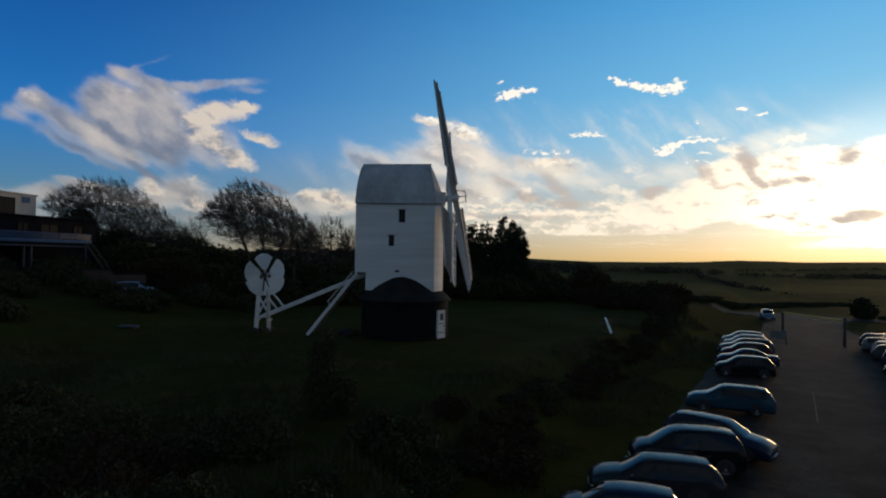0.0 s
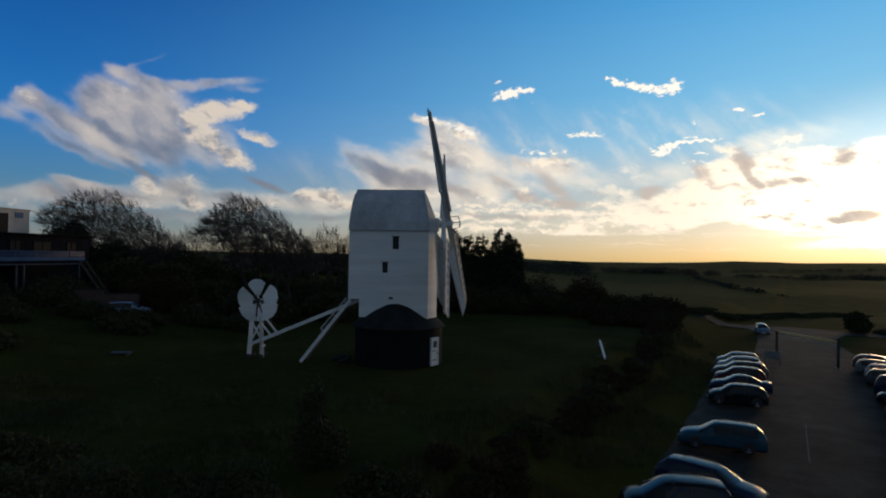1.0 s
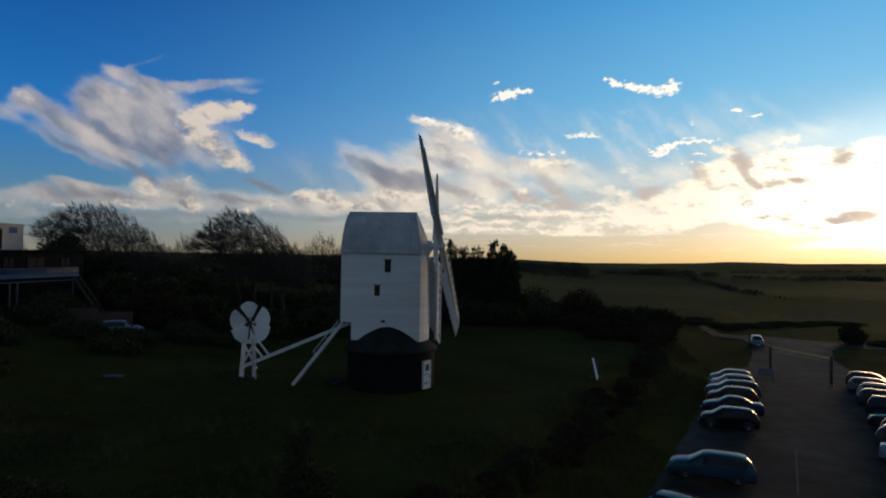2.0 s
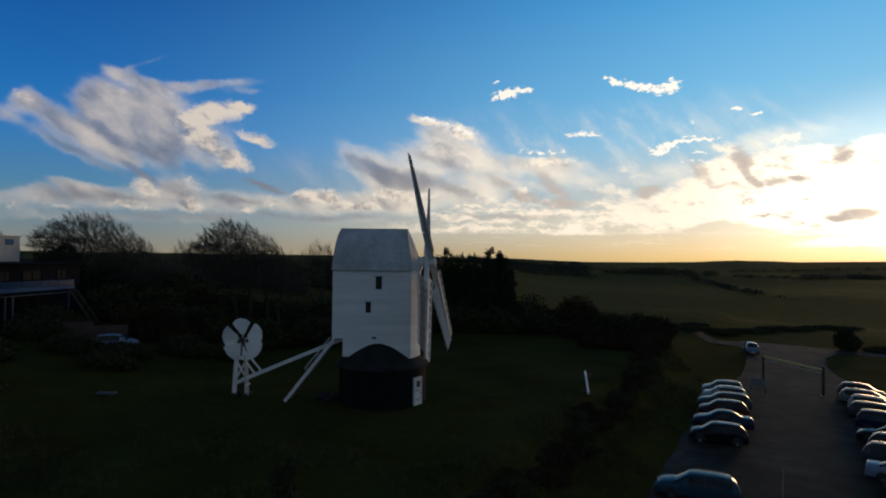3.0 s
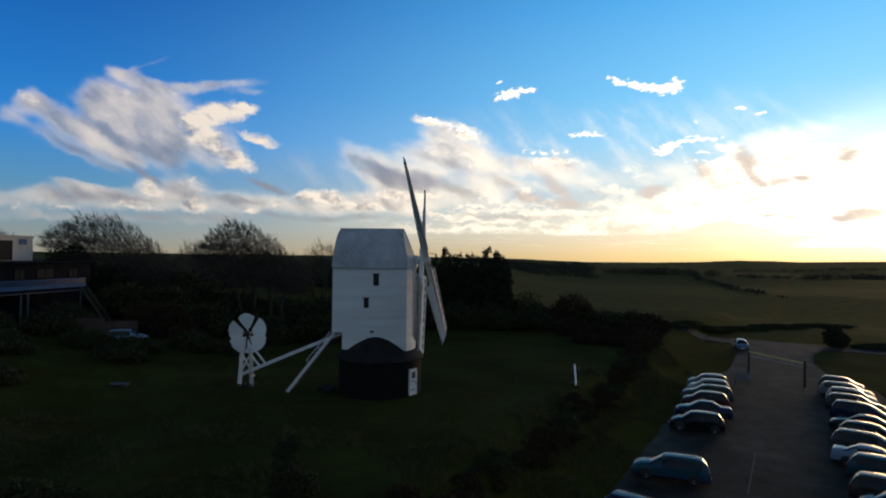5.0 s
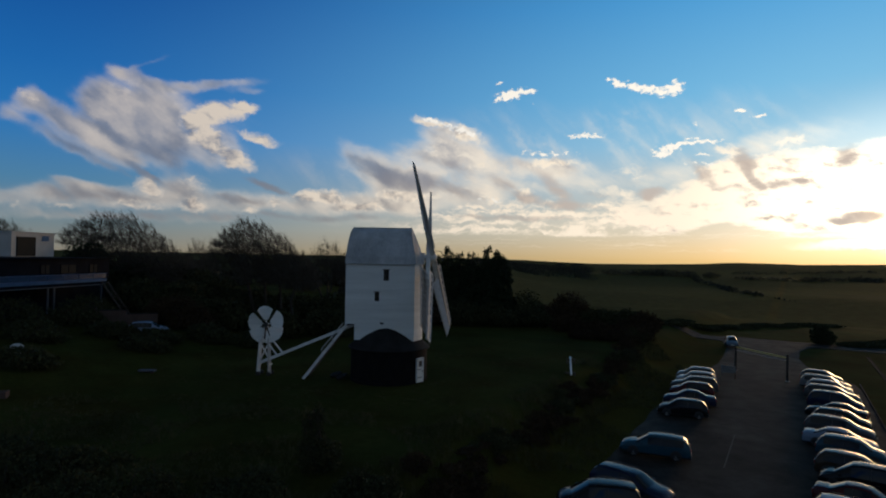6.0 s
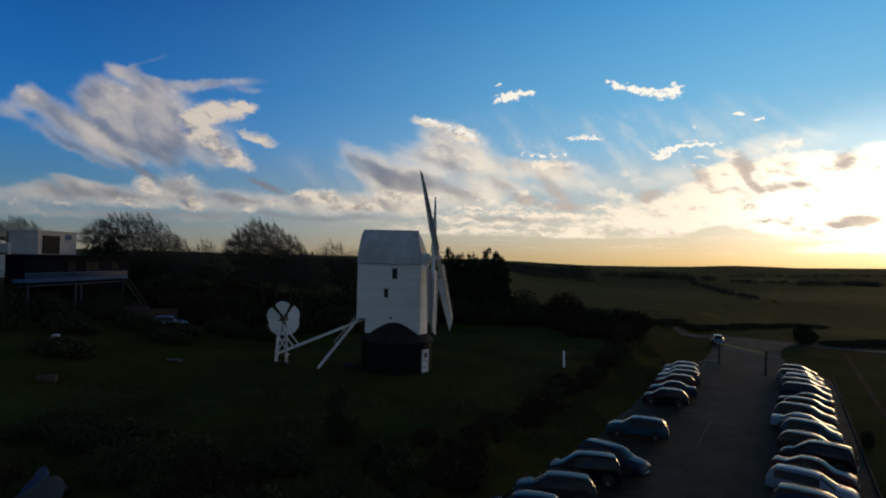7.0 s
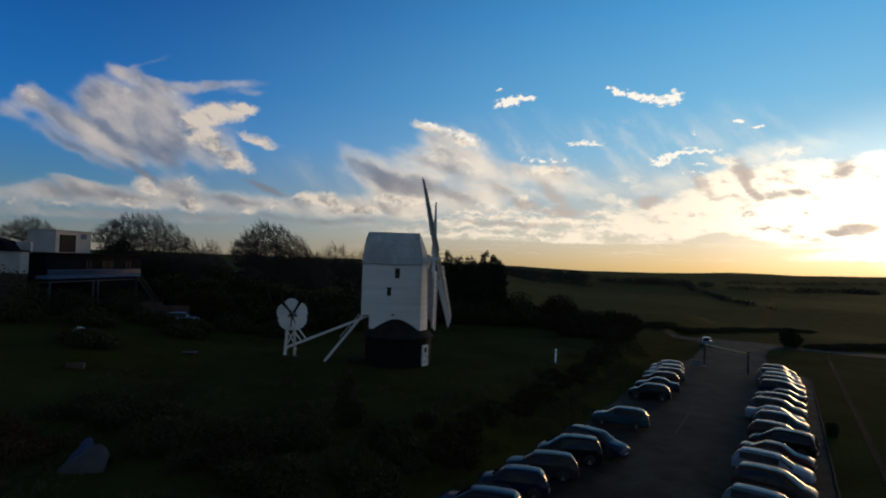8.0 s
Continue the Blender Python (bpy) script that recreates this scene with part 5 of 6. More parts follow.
        beam(bm, (-41.5, y, 6.7), (-41.5, y, 7.42), 0.05)
        part("rail_post", bm, M_DECK, deck)
    for k in range(7):
        bm = fresh()
        y = 1.2 + 2.48 * k
        box(bm, -41.52, -41.48, y + 0.06, y + 2.42, 6.80, 7.38)
        part("rail_panel", bm, M_RAILGLASS, deck, "glass rail panel coloured as reflected blue sky")
    bm = fresh()
    box(bm, -41.56, -41.44, 1.1, 18.6, 7.40, 7.47, bevel=0.01)
    part("handrail", bm, M_DECK, deck)
    for y in (1.8, 9.05, 10.0, 18.0):
        bm = fresh()
        beam(bm, (-41.7, y, land(-41.7, y) - 0.2), (-41.7, y, 6.25), 0.16)
        part("pillar", bm, M_EDGE, deck)
    # stair from the balcony's end
    bm = fresh()
    for y in (17.4, 18.5):
        beam(bm, (-41.2, y, 6.3), (-38.0, y, land(-38, y)), 0.07, 0.24)
    for k in range(14):
        t = (k + 0.5) / 14
        box(bm, -41.2 + 3.2 * t - 0.12, -41.2 + 3.2 * t + 0.12, 17.4, 18.5, 6.3 + (land(-38, 18) - 6.3) * t, 6.34 + (land(-38, 18) - 6.3) * t)
    part("stair", bm, M_DARKTIMBER, deck)
    # the white annexe
    an = thing("annexe", "low white rendered annexe with a slate roof", "house", (0, 0, 0))
    bm = fresh()
    box(bm, -56, -44.2, 0.2, 1.4, 6.95, 9.5)
    part("wall", bm, M_RENDER, an)
    bm = fresh()
    box(bm, -56, -44.24, 0.24, 1.4, land(-48, 1) - 0.3, 6.95)
    part("plinth", bm, M_BRICK, an, "dark brick plinth")
    bm = fresh()
    slab(bm, [(-56.4, 9.5), (-44.0, 9.5), (-44.3, 9.66), (-45.5, 9.75), (-46.2, 10.7), (-48.0, 11.1), (-55.5, 11.1)], -0.1, 1.55)
    part("roof", bm, M_SLATE, an)
    bm = fresh()
    box(bm, -48.1, -47.2, 0.14, 0.2, 7.8, 8.7)
    win = part("window", bm, M_PANE, an)
    bm = fresh()
    for a, b, c, d in ((-48.18, -48.1, 7.72, 8.78), (-47.2, -47.12, 7.72, 8.78), (-48.1, -47.2, 8.7, 8.78), (-48.1, -47.2, 7.72, 7.8)):
        box(bm, a, b, 0.1, 0.2, c, d)
    part("frame", bm, M_RENDER, win)


def build_garden_wall():
    gw = thing("garden_wall", "red brick garden wall with a stone coping", "wall", (0, 0, 0))
    pts = [(-39.0, 7.8), (-35.6, 9.0), (-32.8, 10.4), (-30.0, 12.0)]
    for a, b in zip(pts, pts[1:]):
        z = land((a[0] + b[0]) / 2, (a[1] + b[1]) / 2)
        bm = fresh()
        beam(bm, (a[0], a[1], z + 0.75), (b[0], b[1], z + 0.75), 0.28, 1.9, 0)
        part("wall_panel", bm, M_BRICK, gw)
        bm = fresh()
        beam(bm, (a[0], a[1], z + 1.74), (b[0], b[1], z + 1.74), 0.36, 0.08, 0)
        part("coping", bm, M_KERB, gw)


build_house()
build_garden_wall()


# ---------------------------------------------------------------- trees and shrubs
def mesh_object(name, verts, faces, mat, parent=None, label=""):
    me = bpy.data.meshes.new(name)
    me.from_pydata(verts, [], faces)
    me.materials.append(mat)
    ob = new(name, me)
    if parent is not None:
        ob.parent = parent
    return tagged(ob, label)


def limb(verts, faces, a, b, r0, r1, n):
    d = b - a
    if d.length < 1e-4:
        return
    q = d.to_track_quat("Z", "Y")
    k = len(verts)
    for p, r in ((a, r0), (b, r1)):
        for i in range(n):
            t = 6.28319 * i / n
            verts.append(p + q @ Vector((math.cos(t) * r, math.sin(t) * r, 0)))
    for i in range(n):
        j = (i + 1) % n
        faces.append((k + i, k + j, k + n + j, k + n + i))


def bare_tree(label, x, y, profile, deep, stems, seed, tips=900, sweep=-0.5, fine=1.0, group=""):
    """A leafless tree whose limbs and fine twigs fill a crown under a roofline.
    profile: (offset, foot, top) along the crown, as heights in the world; stems: offset at the ground and at the fork;
    sweep: how far the wind has combed the twigs to one side."""
    rng = random.Random(seed)
    z0 = land(x, y)
    tree = thing("bare_tree", label, "tree", (x, y, z0), 0, group)
    x0, x1 = profile[0][0], profile[-1][0]

    def band(u):
        for (a, f0, t0), (b, f1, t1) in zip(profile, profile[1:]):
            if u <= b:
                k = (u - a) / (b - a)
                return f0 + (f1 - f0) * k - z0, t0 + (t1 - t0) * k - z0
        return profile[-1][1] - z0, profile[-1][2] - z0

    pts = []
    while len(pts) < tips:
        u, v = rng.uniform(x0, x1), rng.uniform(-1, 1)
        lo, hi = band(u)
        hi -= (hi - lo) * 0.75 * v * v
        hi += 0.30 * math.sin(u * 2.1 + seed) + 0.22 * math.sin(u * 5.3 + v * 6)
        w = rng.random() ** 0.62
        pts.append(Vector((u, v * deep, lo + max(0.3, hi - lo) * w - 0.45 * fine)))
    tw, twf = [], []

    def twig(p, way, long, r):
        m = p + way * long * 0.55
        tip = m + (way + Vector((sweep * 0.5, rng.uniform(-0.2, 0.2), rng.uniform(-0.1, 0.35)))).normalized() * long * 0.45
        limb(tw, twf, p, m, r, r * 0.7, 3)
        limb(tw, twf, m, tip, r * 0.7, r * 0.25, 3)

    def grow(p, cloud, r, depth, root, big, bigf):
        n = len(cloud)
        c = sum(cloud, Vector()) / n
        d = c - p
        if n == 1:
            twig(p, d.normalized(), max(0.3, d.length), r)
            out = (c - root).normalized()
            for _ in range(4):
                s0 = p.lerp(c, rng.uniform(0.1, 0.9))
                side = Vector((rng.uniform(-1, 1), rng.uniform(-1, 1), rng.uniform(-0.7, 0.9)))
                way = (out * 0.55 + d.normalized() * 0.55 + side * 0.38 + Vector((sweep * 0.7, 0, 0.25))).normalized()
                twig(s0, way, rng.uniform(0.5, 1.3) * fine, r * 0.62)
            return
        f = rng.uniform(0.34, 0.52)
        q = p + d * f
        q += Vector((-sweep * 0.10, rng.uniform(-0.08, 0.08), rng.uniform(-0.02, 0.10))) * d.length * (1 if depth < 4 else 0.4)
        m = p.lerp(q, 0.5) + Vector((rng.uniform(-1, 1) - sweep * 0.5, rng.uniform(-1, 1), 0)) * 0.05 * (q - p).length
        if r > 0.04:
            limb(big, bigf, p, m, r, r * 0.9, 7)
            limb(big, bigf, m, q, r * 0.9, r * 0.8, 7)
        else:
            limb(tw, twf, p, q, r, r * 0.8, 4)
        spread = [max(a[i] for a in cloud) - min(a[i] for a in cloud) for i in range(3)]
        spread[2] *= 0.6
        ax = max(range(3), key=lambda i: spread[i] * rng.uniform(0.7, 1.3))
        cloud = sorted(cloud, key=lambda a: a[ax])
        cut = max(1, min(n - 1, int(n * rng.uniform(0.32, 0.68))))
        for part_ in (cloud[:cut], cloud[cut:]):
            grow(q, part_, max(0.021, r * 0.96 * (len(part_) / n) ** 0.42), depth + 1, root, big, bigf)

    shares = [[] for _ in stems]
    for p in pts:
        # a twig belongs to the stem whose crown leans its way
        k = min(range(len(stems)), key=lambda i: abs(p.x - stems[i][1]) + rng.uniform(0, 1.2))
        shares[k].append(p)
    for (foot, fork), cloud in zip(stems, shares):
        if not cloud:
            continue
        big, bigf = [], []
        low = min(p.z for p in cloud)
        head = Vector((foot + (fork - foot) * 0.4, rng.uniform(-0.4, 0.4) * deep, max(1.2, low * 0.75)))
        base = Vector((foot, head.y * 0.6, -0.25))
        r0 = (0.10 + 0.019 * max(p.z for p in cloud)) * (len(cloud) / tips) ** 0.3
        limb(big, bigf, base, base + Vector((0, 0, 0.6)), r0 * 1.4, r0 * 1.05, 9)
        limb(big, bigf, base + Vector((0, 0, 0.6)), head, r0 * 1.05, r0 * 0.85, 9)
        grow(head, cloud, r0 * 0.85, 0, head, big, bigf)
        mesh_object("trunk", big, bigf, M_BARK, tree)
    mesh_object("crown", tw, twf, M_TWIG, tree, "fine bare twigs")
    return tree


def leaves(rng, lumps, count, size, low=None):
    """Small leaf clumps filling a set of rounded lumps: x, y, z, three half widths."""
    vol = np.array([l[3] * l[4] * l[5] for l in lumps]) ** 0.72
    pick = rng.choice(len(lumps), count, p=vol / vol.sum())
    L = np.array(lumps)[pick]
    d = rng.normal(size=(count, 3))
    d /= np.linalg.norm(d, axis=1)[:, None]
    rad = rng.uniform(0.25, 1.0, count) ** 0.5 * (1 + 0.16 * np.sin(d[:, 0] * 7 + pick) * np.cos(d[:, 1] * 6 + d[:, 2] * 5)) + rng.normal(0, 0.05, count)
    c = L[:, :3] + d * L[:, 3:] * rad[:, None]
    a = rng.normal(size=(count, 3))
    b = rng.normal(size=(count, 3))
    sz = size * rng.uniform(0.5, 1.5, count)[:, None]
    a *= sz / np.linalg.norm(a, axis=1)[:, None]
    b *= sz * 0.7 / np.linalg.norm(b, axis=1)[:, None]
    v = np.stack([c - a, c + b, c + a, c - b], 1).reshape(-1, 3)
    if low is not None:
        v[:, 2] = np.maximum(v[:, 2], low)
    f = np.arange(count * 4).reshape(-1, 4)
    return v.tolist(), f.tolist()


def shrub(name, label, category, lumps, count, size, mat, seed, group="", stems=10, kind=""):
    rng = np.random.default_rng(seed)
    x0, y0 = lumps[0][0], lumps[0][1]
    z0 = land(x0, y0)
    ob = thing(name, label, category, (x0, y0, z0), 0, group, kind)
    rel = [(l[0] - x0, l[1] - y0, land(l[0], l[1]) + l[2] - z0, *l[3:]) for l in lumps]
    v, f = leaves(rng, rel, count, size)
    mesh_object("foliage", v, f, mat, ob)
    sv, sf = [], []
    for k in range(stems):
        l = rel[k % len(rel)]
        base = Vector((l[0] + rng.uniform(-0.4, 0.4) * l[3], l[1] + rng.uniform(-0.4, 0.4) * l[4], l[2] - l[5] - 0.3))
        tip = Vector((l[0] + rng.uniform(-0.8, 0.8) * l[3], l[1] + rng.uniform(-0.8, 0.8) * l[4], l[2] + l[5] * rng.uniform(0.5, 1.0)))
        mid = base.lerp(tip, 0.5) + Vector((0, 0, 0.2))
        limb(sv, sf, base, mid, 0.06, 0.045, 5)
        limb(sv, sf, mid, tip, 0.045, 0.012, 5)
    tagged(mesh_object("brushwood", sv, sf, M_BARK, ob), kind="stuff")
    return ob


def conifer(label, x, y, top, wide, seed, count=20000):
    """An evergreen with a ragged, tapering crown."""
    rng = np.random.default_rng(seed)
    z0 = land(x, y)
    H = top - z0
    tree = thing("conifer", label, "tree", (x, y, z0), 0, "conifers behind the mill")
    bv, bf = [], []
    limb(bv, bf, Vector((0, 0, -0.2)), Vector((0, 0, H * 0.5)), 0.24, 0.16, 9)
    limb(bv, bf, Vector((0, 0, H * 0.5)), Vector((0, 0, H * 0.97)), 0.16, 0.03, 9)
    lumps = []
    for k in range(90):
        t = rng.uniform(0.02, 0.97)
        a = rng.uniform(0, 6.28)
        reach = wide * (1 - t) ** 0.58 * rng.uniform(0.5, 1.15) + 0.10
        tip = Vector((math.cos(a) * reach, math.sin(a) * reach, H * t + reach * 0.18))
        limb(bv, bf, Vector((0, 0, H * t)), tip, 0.06, 0.02, 5)
        s = 0.20 + 0.75 * (1 - t) + rng.uniform(0, 0.2)
        lumps.append((tip.x * 0.8, tip.y * 0.8, tip.z, s * 1.05, s * 1.05, s * 0.7))
        lumps.append((tip.x, tip.y, tip.z + s * 0.7, 0.13, 0.13, 0.45 + 0.3 * s))
        lumps.append((tip.x * 0.6, tip.y * 0.6, tip.z + s * 0.9, 0.10, 0.10, 0.40 + 0.3 * s))
    v, f = leaves(rng, lumps, count, 0.11)
    mesh_object("trunk", bv, bf, M_BARK, tree)
    mesh_object("crown", v, f, M_CONIFER, tree, "dark evergreen foliage")


WINDSWEPT = "bare windswept tree with a dense domed twiggy crown"
SLENDER = "slender bare tree with an open upright crown"
bare_tree(WINDSWEPT, -51.6, 36.0, ((-7.6, 11.6, 15.2), (-5.6, 10.4, 16.6), (-2.2, 8.6, 17.2), (0.2, 7.8, 17.3), (3.4, 7.0, 16.1), (6.4, 6.4, 14.0), (9.6, 6.0, 11.2), (12.8, 5.6, 8.4)), 5.0, ((0.4, -4.6), (1.6, -0.6), (5.0, 3.2), (8.2, 6.6), (10.4, 10.2)), 11, 4300, -0.6)
bare_tree(WINDSWEPT, -24.2, 28.0, ((-6.4, 10.0, 12.6), (-4.8, 8.0, 14.7), (-3.4, 7.2, 15.7), (-0.6, 6.2, 15.6), (2.2, 5.8, 14.2), (4.6, 5.6, 12.2), (7.8, 5.2, 9.0)), 4.2, ((-0.6, -3.8), (0.9, -0.9), (3.0, 1.9), (5.2, 4.8)), 13, 4100, -0.55)
bare_tree(SLENDER, -63.0, 80.0, ((-3.6, 6.0, 9.4), (-1.2, 6.0, 14.6), (0.8, 6.0, 14.8), (3.4, 6.0, 9.6)), 3.0, ((-0.3, -1.0), (0.5, 1.0)), 17, 420, -0.1, 1.6, "slender trees")
bare_tree(SLENDER, -26.8, 66.0, ((-4.4, 5.0, 10.0), (-1.8, 5.0, 12.9), (0.4, 5.0, 14.4), (2.6, 5.0, 13.0), (4.4, 5.0, 10.2)), 3.2, ((0.2, -2.4), (0.6, 0.4), (1.0, 2.8)), 15, 760, -0.1, 1.4, "slender trees")
bare_tree(SLENDER, -21.6, 67.0, ((-3.0, 4.6, 9.6), (-0.4, 4.6, 11.8), (2.2, 4.6, 13.2), (4.4, 4.6, 11.0)), 3.0, ((-0.4, -1.2), (0.6, 2.0)), 16, 620, 0.1, 1.4, "slender trees")
bare_tree("dense windswept tree beyond the roof-top room", -78.0, 42.0, ((-7.0, 11.6, 14.6), (-3.0, 10.6, 16.6), (1.0, 10.0, 15.8), (6.0, 9.0, 12.6)), 4.0, ((0.0, -3.0), (1.5, 2.0)), 18, 1500, -0.7)

DARKFIR = "dark ragged evergreen behind the windmill"
for k_, (x_, y_, t_, w_) in enumerate(((8.4, 50.2, 12.7, 3.0), (10.0, 51.5, 11.7, 2.6), (5.4, 50.8, 11.4, 3.8), (3.2, 51.2, 11.2, 3.4), (0.9, 51.5, 12.1, 3.0), (-1.0, 51.0, 10.4, 3.0), (11.2, 49.6, 10.6, 2.0))):
    conifer(DARKFIR, x_, y_, t_, w_, 40 + k_)

# dense evergreens filling the gaps of that group, and others by the house
for k_, (x_, y_, h_, w_, r_) in enumerate(((6.5, 52.5, 10.9, 4.0, 3.0), (1.4, 52.5, 10.4, 4.4, 3.0), (9.6, 51.0, 11.0, 2.8, 3.0), (-55.5, 33.0, 9.6, 4.2, 3.0), (-49.0, 34.0, 6.6, 3.6, 3.0), (-78.0, 24.0, 11.0, 4.5, 4.0))):
    shrub("evergreen", "dense dark evergreen tree with a rounded top", "tree", [(x_, y_, h_ * 0.5, w_, r_, h_ * 0.5), (x_ - w_ * 0.45, y_, h_ * 0.42, w_ * 0.6, r_, h_ * 0.45), (x_ + w_ * 0.45, y_ + 0.5, h_ * 0.44, w_ * 0.6, r_, h_ * 0.46), (x_ + 0.2 * w_, y_, h_ * 0.85, w_ * 0.3, r_ * 0.4, h_ * 0.15)], 11000, 0.2, M_CONIFER, 50 + k_, "dense evergreens", 10)
# scrub belt behind the lawn, north of the mill
for k_, (x_, y_, h_, w_) in enumerate(((22.8, 51.5, 6.4, 3.2), (15.0, 50.0, 6.4, 3.0), (15.5, 47.0, 3.9, 3.2), (19.0, 49.5, 4.0, 3.0), (27.5, 48.5, 3.6, 3.2), (31.5, 46.5, 3.7, 3.0), (34.0, 44.6, 3.4, 2.4), (9.5, 46.0, 4.0, 3.6), (3.5, 45.5, 4.4, 3.6), (-3.0, 45.0, 5.0, 3.6))):
    shrub("shrub", "dark tangled winter shrub beside the lawn", "shrub", [(x_, y_, h_ * 0.45, w_, w_, h_ * 0.5), (x_ + w_ * 0.5, y_ - 0.8, h_ * 0.35, w_ * 0.7, w_ * 0.7, h_ * 0.4), (x_ - w_ * 0.5, y_ + 0.5, h_ * 0.38, w_ * 0.7, w_ * 0.7, h_ * 0.4)], 5200, 0.17, M_SHRUB if k_ % 3 else M_BRACKEN, 60 + k_, "shrubs round the lawn")
# lower brown scrub between the lawn's end and the hedge
for k_, (x_, y_, h_, w_) in enumerate(((25.0, 36.5, 2.4, 2.6), (29.5, 33.5, 2.2, 2.4), (31.0, 38.5, 2.8, 2.8), (26.0, 30.5, 1.6, 2.2), (21.5, 41.0, 2.8, 2.8), (22.5, 32.0, 1.3, 2.0))):
    shrub("shrub", "brown winter scrub at the end of the lawn", "shrub", [(x_, y_, h_ * 0.4, w_, w_, h_ * 0.55), (x_ + w_ * 0.6, y_ - 0.9, h_ * 0.3, w_ * 0.6, w_ * 0.7, h_ * 0.4), (x_ - w_ * 0.5, y_ + 0.6, h_ * 0.35, w_ * 0.6, w_ * 0.6, h_ * 0.45)], 5600, 0.11, M_BRACKEN, 340 + k_, "brown scrub by the hedge", 14)
# tall shrubs round the garden beneath the bare trees
for k_, (x_, y_, h_, w_) in enumerate(((-9, 40, 5.0, 4.0), (-15, 37, 5.2, 4.2), (-21, 33, 5.0, 4.4), (-27, 31, 4.7, 4.2), (-33, 32, 4.8, 4.4), (-39, 36, 5.4, 4.4), (-46, 38, 6.0, 4.6), (-53, 39, 6.8, 4.6), (-34, 24, 4.4, 3.4), (-27, 22, 3.6, 3.2), (-20, 23, 3.4, 3.2), (-13, 26, 3.6, 3.2), (-38, 21, 4.6, 3.0), (-66, 32, 7.0, 4.5))):
    shrub("shrub", "tall dark garden shrub below the bare trees", "shrub", [(x_, y_, h_ * 0.5, w_, w_ * 0.8, h_ * 0.52), (x_ + w_ * 0.6, y_ - 1.0, h_ * 0.36, w_ * 0.7, w_ * 0.6, h_ * 0.4), (x_ - w_ * 0.6, y_ - 0.6, h_ * 0.42, w_ * 0.6, w_ * 0.6, h_ * 0.42)], 6500, 0.2, M_SHRUB, 90 + k_, "shrubs round the garden")
# garden hedges and low bushes nearer the camera
for k_, (x_, y_, h_, w_) in enumerate(((-31, 5, 1.7, 2.6), (-26, 3, 1.4, 2.4), (-34, -2, 1.8, 2.8), (-37, 7, 2.4, 2.8), (-24, 12, 2.2, 2.6), (-19, 14, 2.0, 2.6), (-29, -9, 1.6, 2.6), (-40, -6, 2.6, 3.0), (-27.2, 7.0, 1.5, 2.4), (-39.5, 2, 3.2, 2.6), (-39, 12, 2.8, 2.6), (-42.5, -3.2, 5.6, 3.6))):
    shrub("shrub", "low dark garden bush", "shrub", [(x_, y_, h_ * 0.4, w_, w_ * 0.8, h_ * 0.6), (x_ + w_ * 0.6, y_ + 0.6, h_ * 0.3, w_ * 0.6, w_ * 0.6, h_ * 0.45)], 3000, 0.13, M_SHRUB, 120 + k_, "bushes in the garden")
# rough scrub close below the camera
for k_, (x_, y_, h_, w_) in enumerate(((-7.5, -28.5, 1.7, 2.6), (-4.0, -30.0, 1.5, 2.0), (-11.5, -25.0, 1.5, 2.4), (-1.0, -26.5, 1.3, 1.8), (4.6, -24.5, 1.3, 1.8), (7.6, -22.5, 1.3, 1.7), (4.0, -29.5, 1.2, 1.8), (-15.5, -24.0, 1.7, 2.6), (-0.2, -31.5, 1.6, 1.9), (-16.0, -32.0, 2.0, 2.4))):
    rg = random.Random(400 + k_)
    lumps_ = [(x_ + rg.uniform(-1, 1) * w_, y_ + rg.uniform(-0.9, 0.9) * w_, h_ * rg.uniform(0.05, 0.5), w_ * rg.uniform(0.25, 0.6), w_ * rg.uniform(0.25, 0.6), h_ * rg.uniform(0.25, 0.6)) for _ in range(9)]
    shrub("bramble_bush", "brown and green bramble bush in rough grass", "shrub", [(x_, y_, h_ * 0.3, w_ * 0.8, w_ * 0.7, h_ * 0.55)] + lumps_, 9500, 0.07, M_BRACKEN if k_ % 4 == 1 else M_SHRUB, 150 + k_, "brambles on the slope", 26)
# a dark upright bush on the lawn and a brown one beside the garden wall
shrub("upright_bush", "dark narrow upright bush on the rough lawn", "shrub", [(0.8, -22.6, 1.0, 0.95, 0.9, 1.2), (0.6, -22.5, 2.2, 0.6, 0.6, 1.0), (1.0, -22.7, 2.9, 0.35, 0.35, 0.8), (1.5, -22.4, 0.8, 0.8, 0.8, 0.9)], 7000, 0.06, M_SHRUB, 330, "", 14)
shrub("shrub", "tall brown winter shrub behind the garden wall", "shrub", [(-29.5, 15.0, 1.9, 3.2, 2.4, 2.3), (-27.0, 15.6, 1.5, 2.0, 2.0, 1.9), (-31.8, 15.2, 1.5, 1.8, 1.8, 1.8)], 9000, 0.11, M_BRACKEN, 331, "shrubs round the garden", 16)
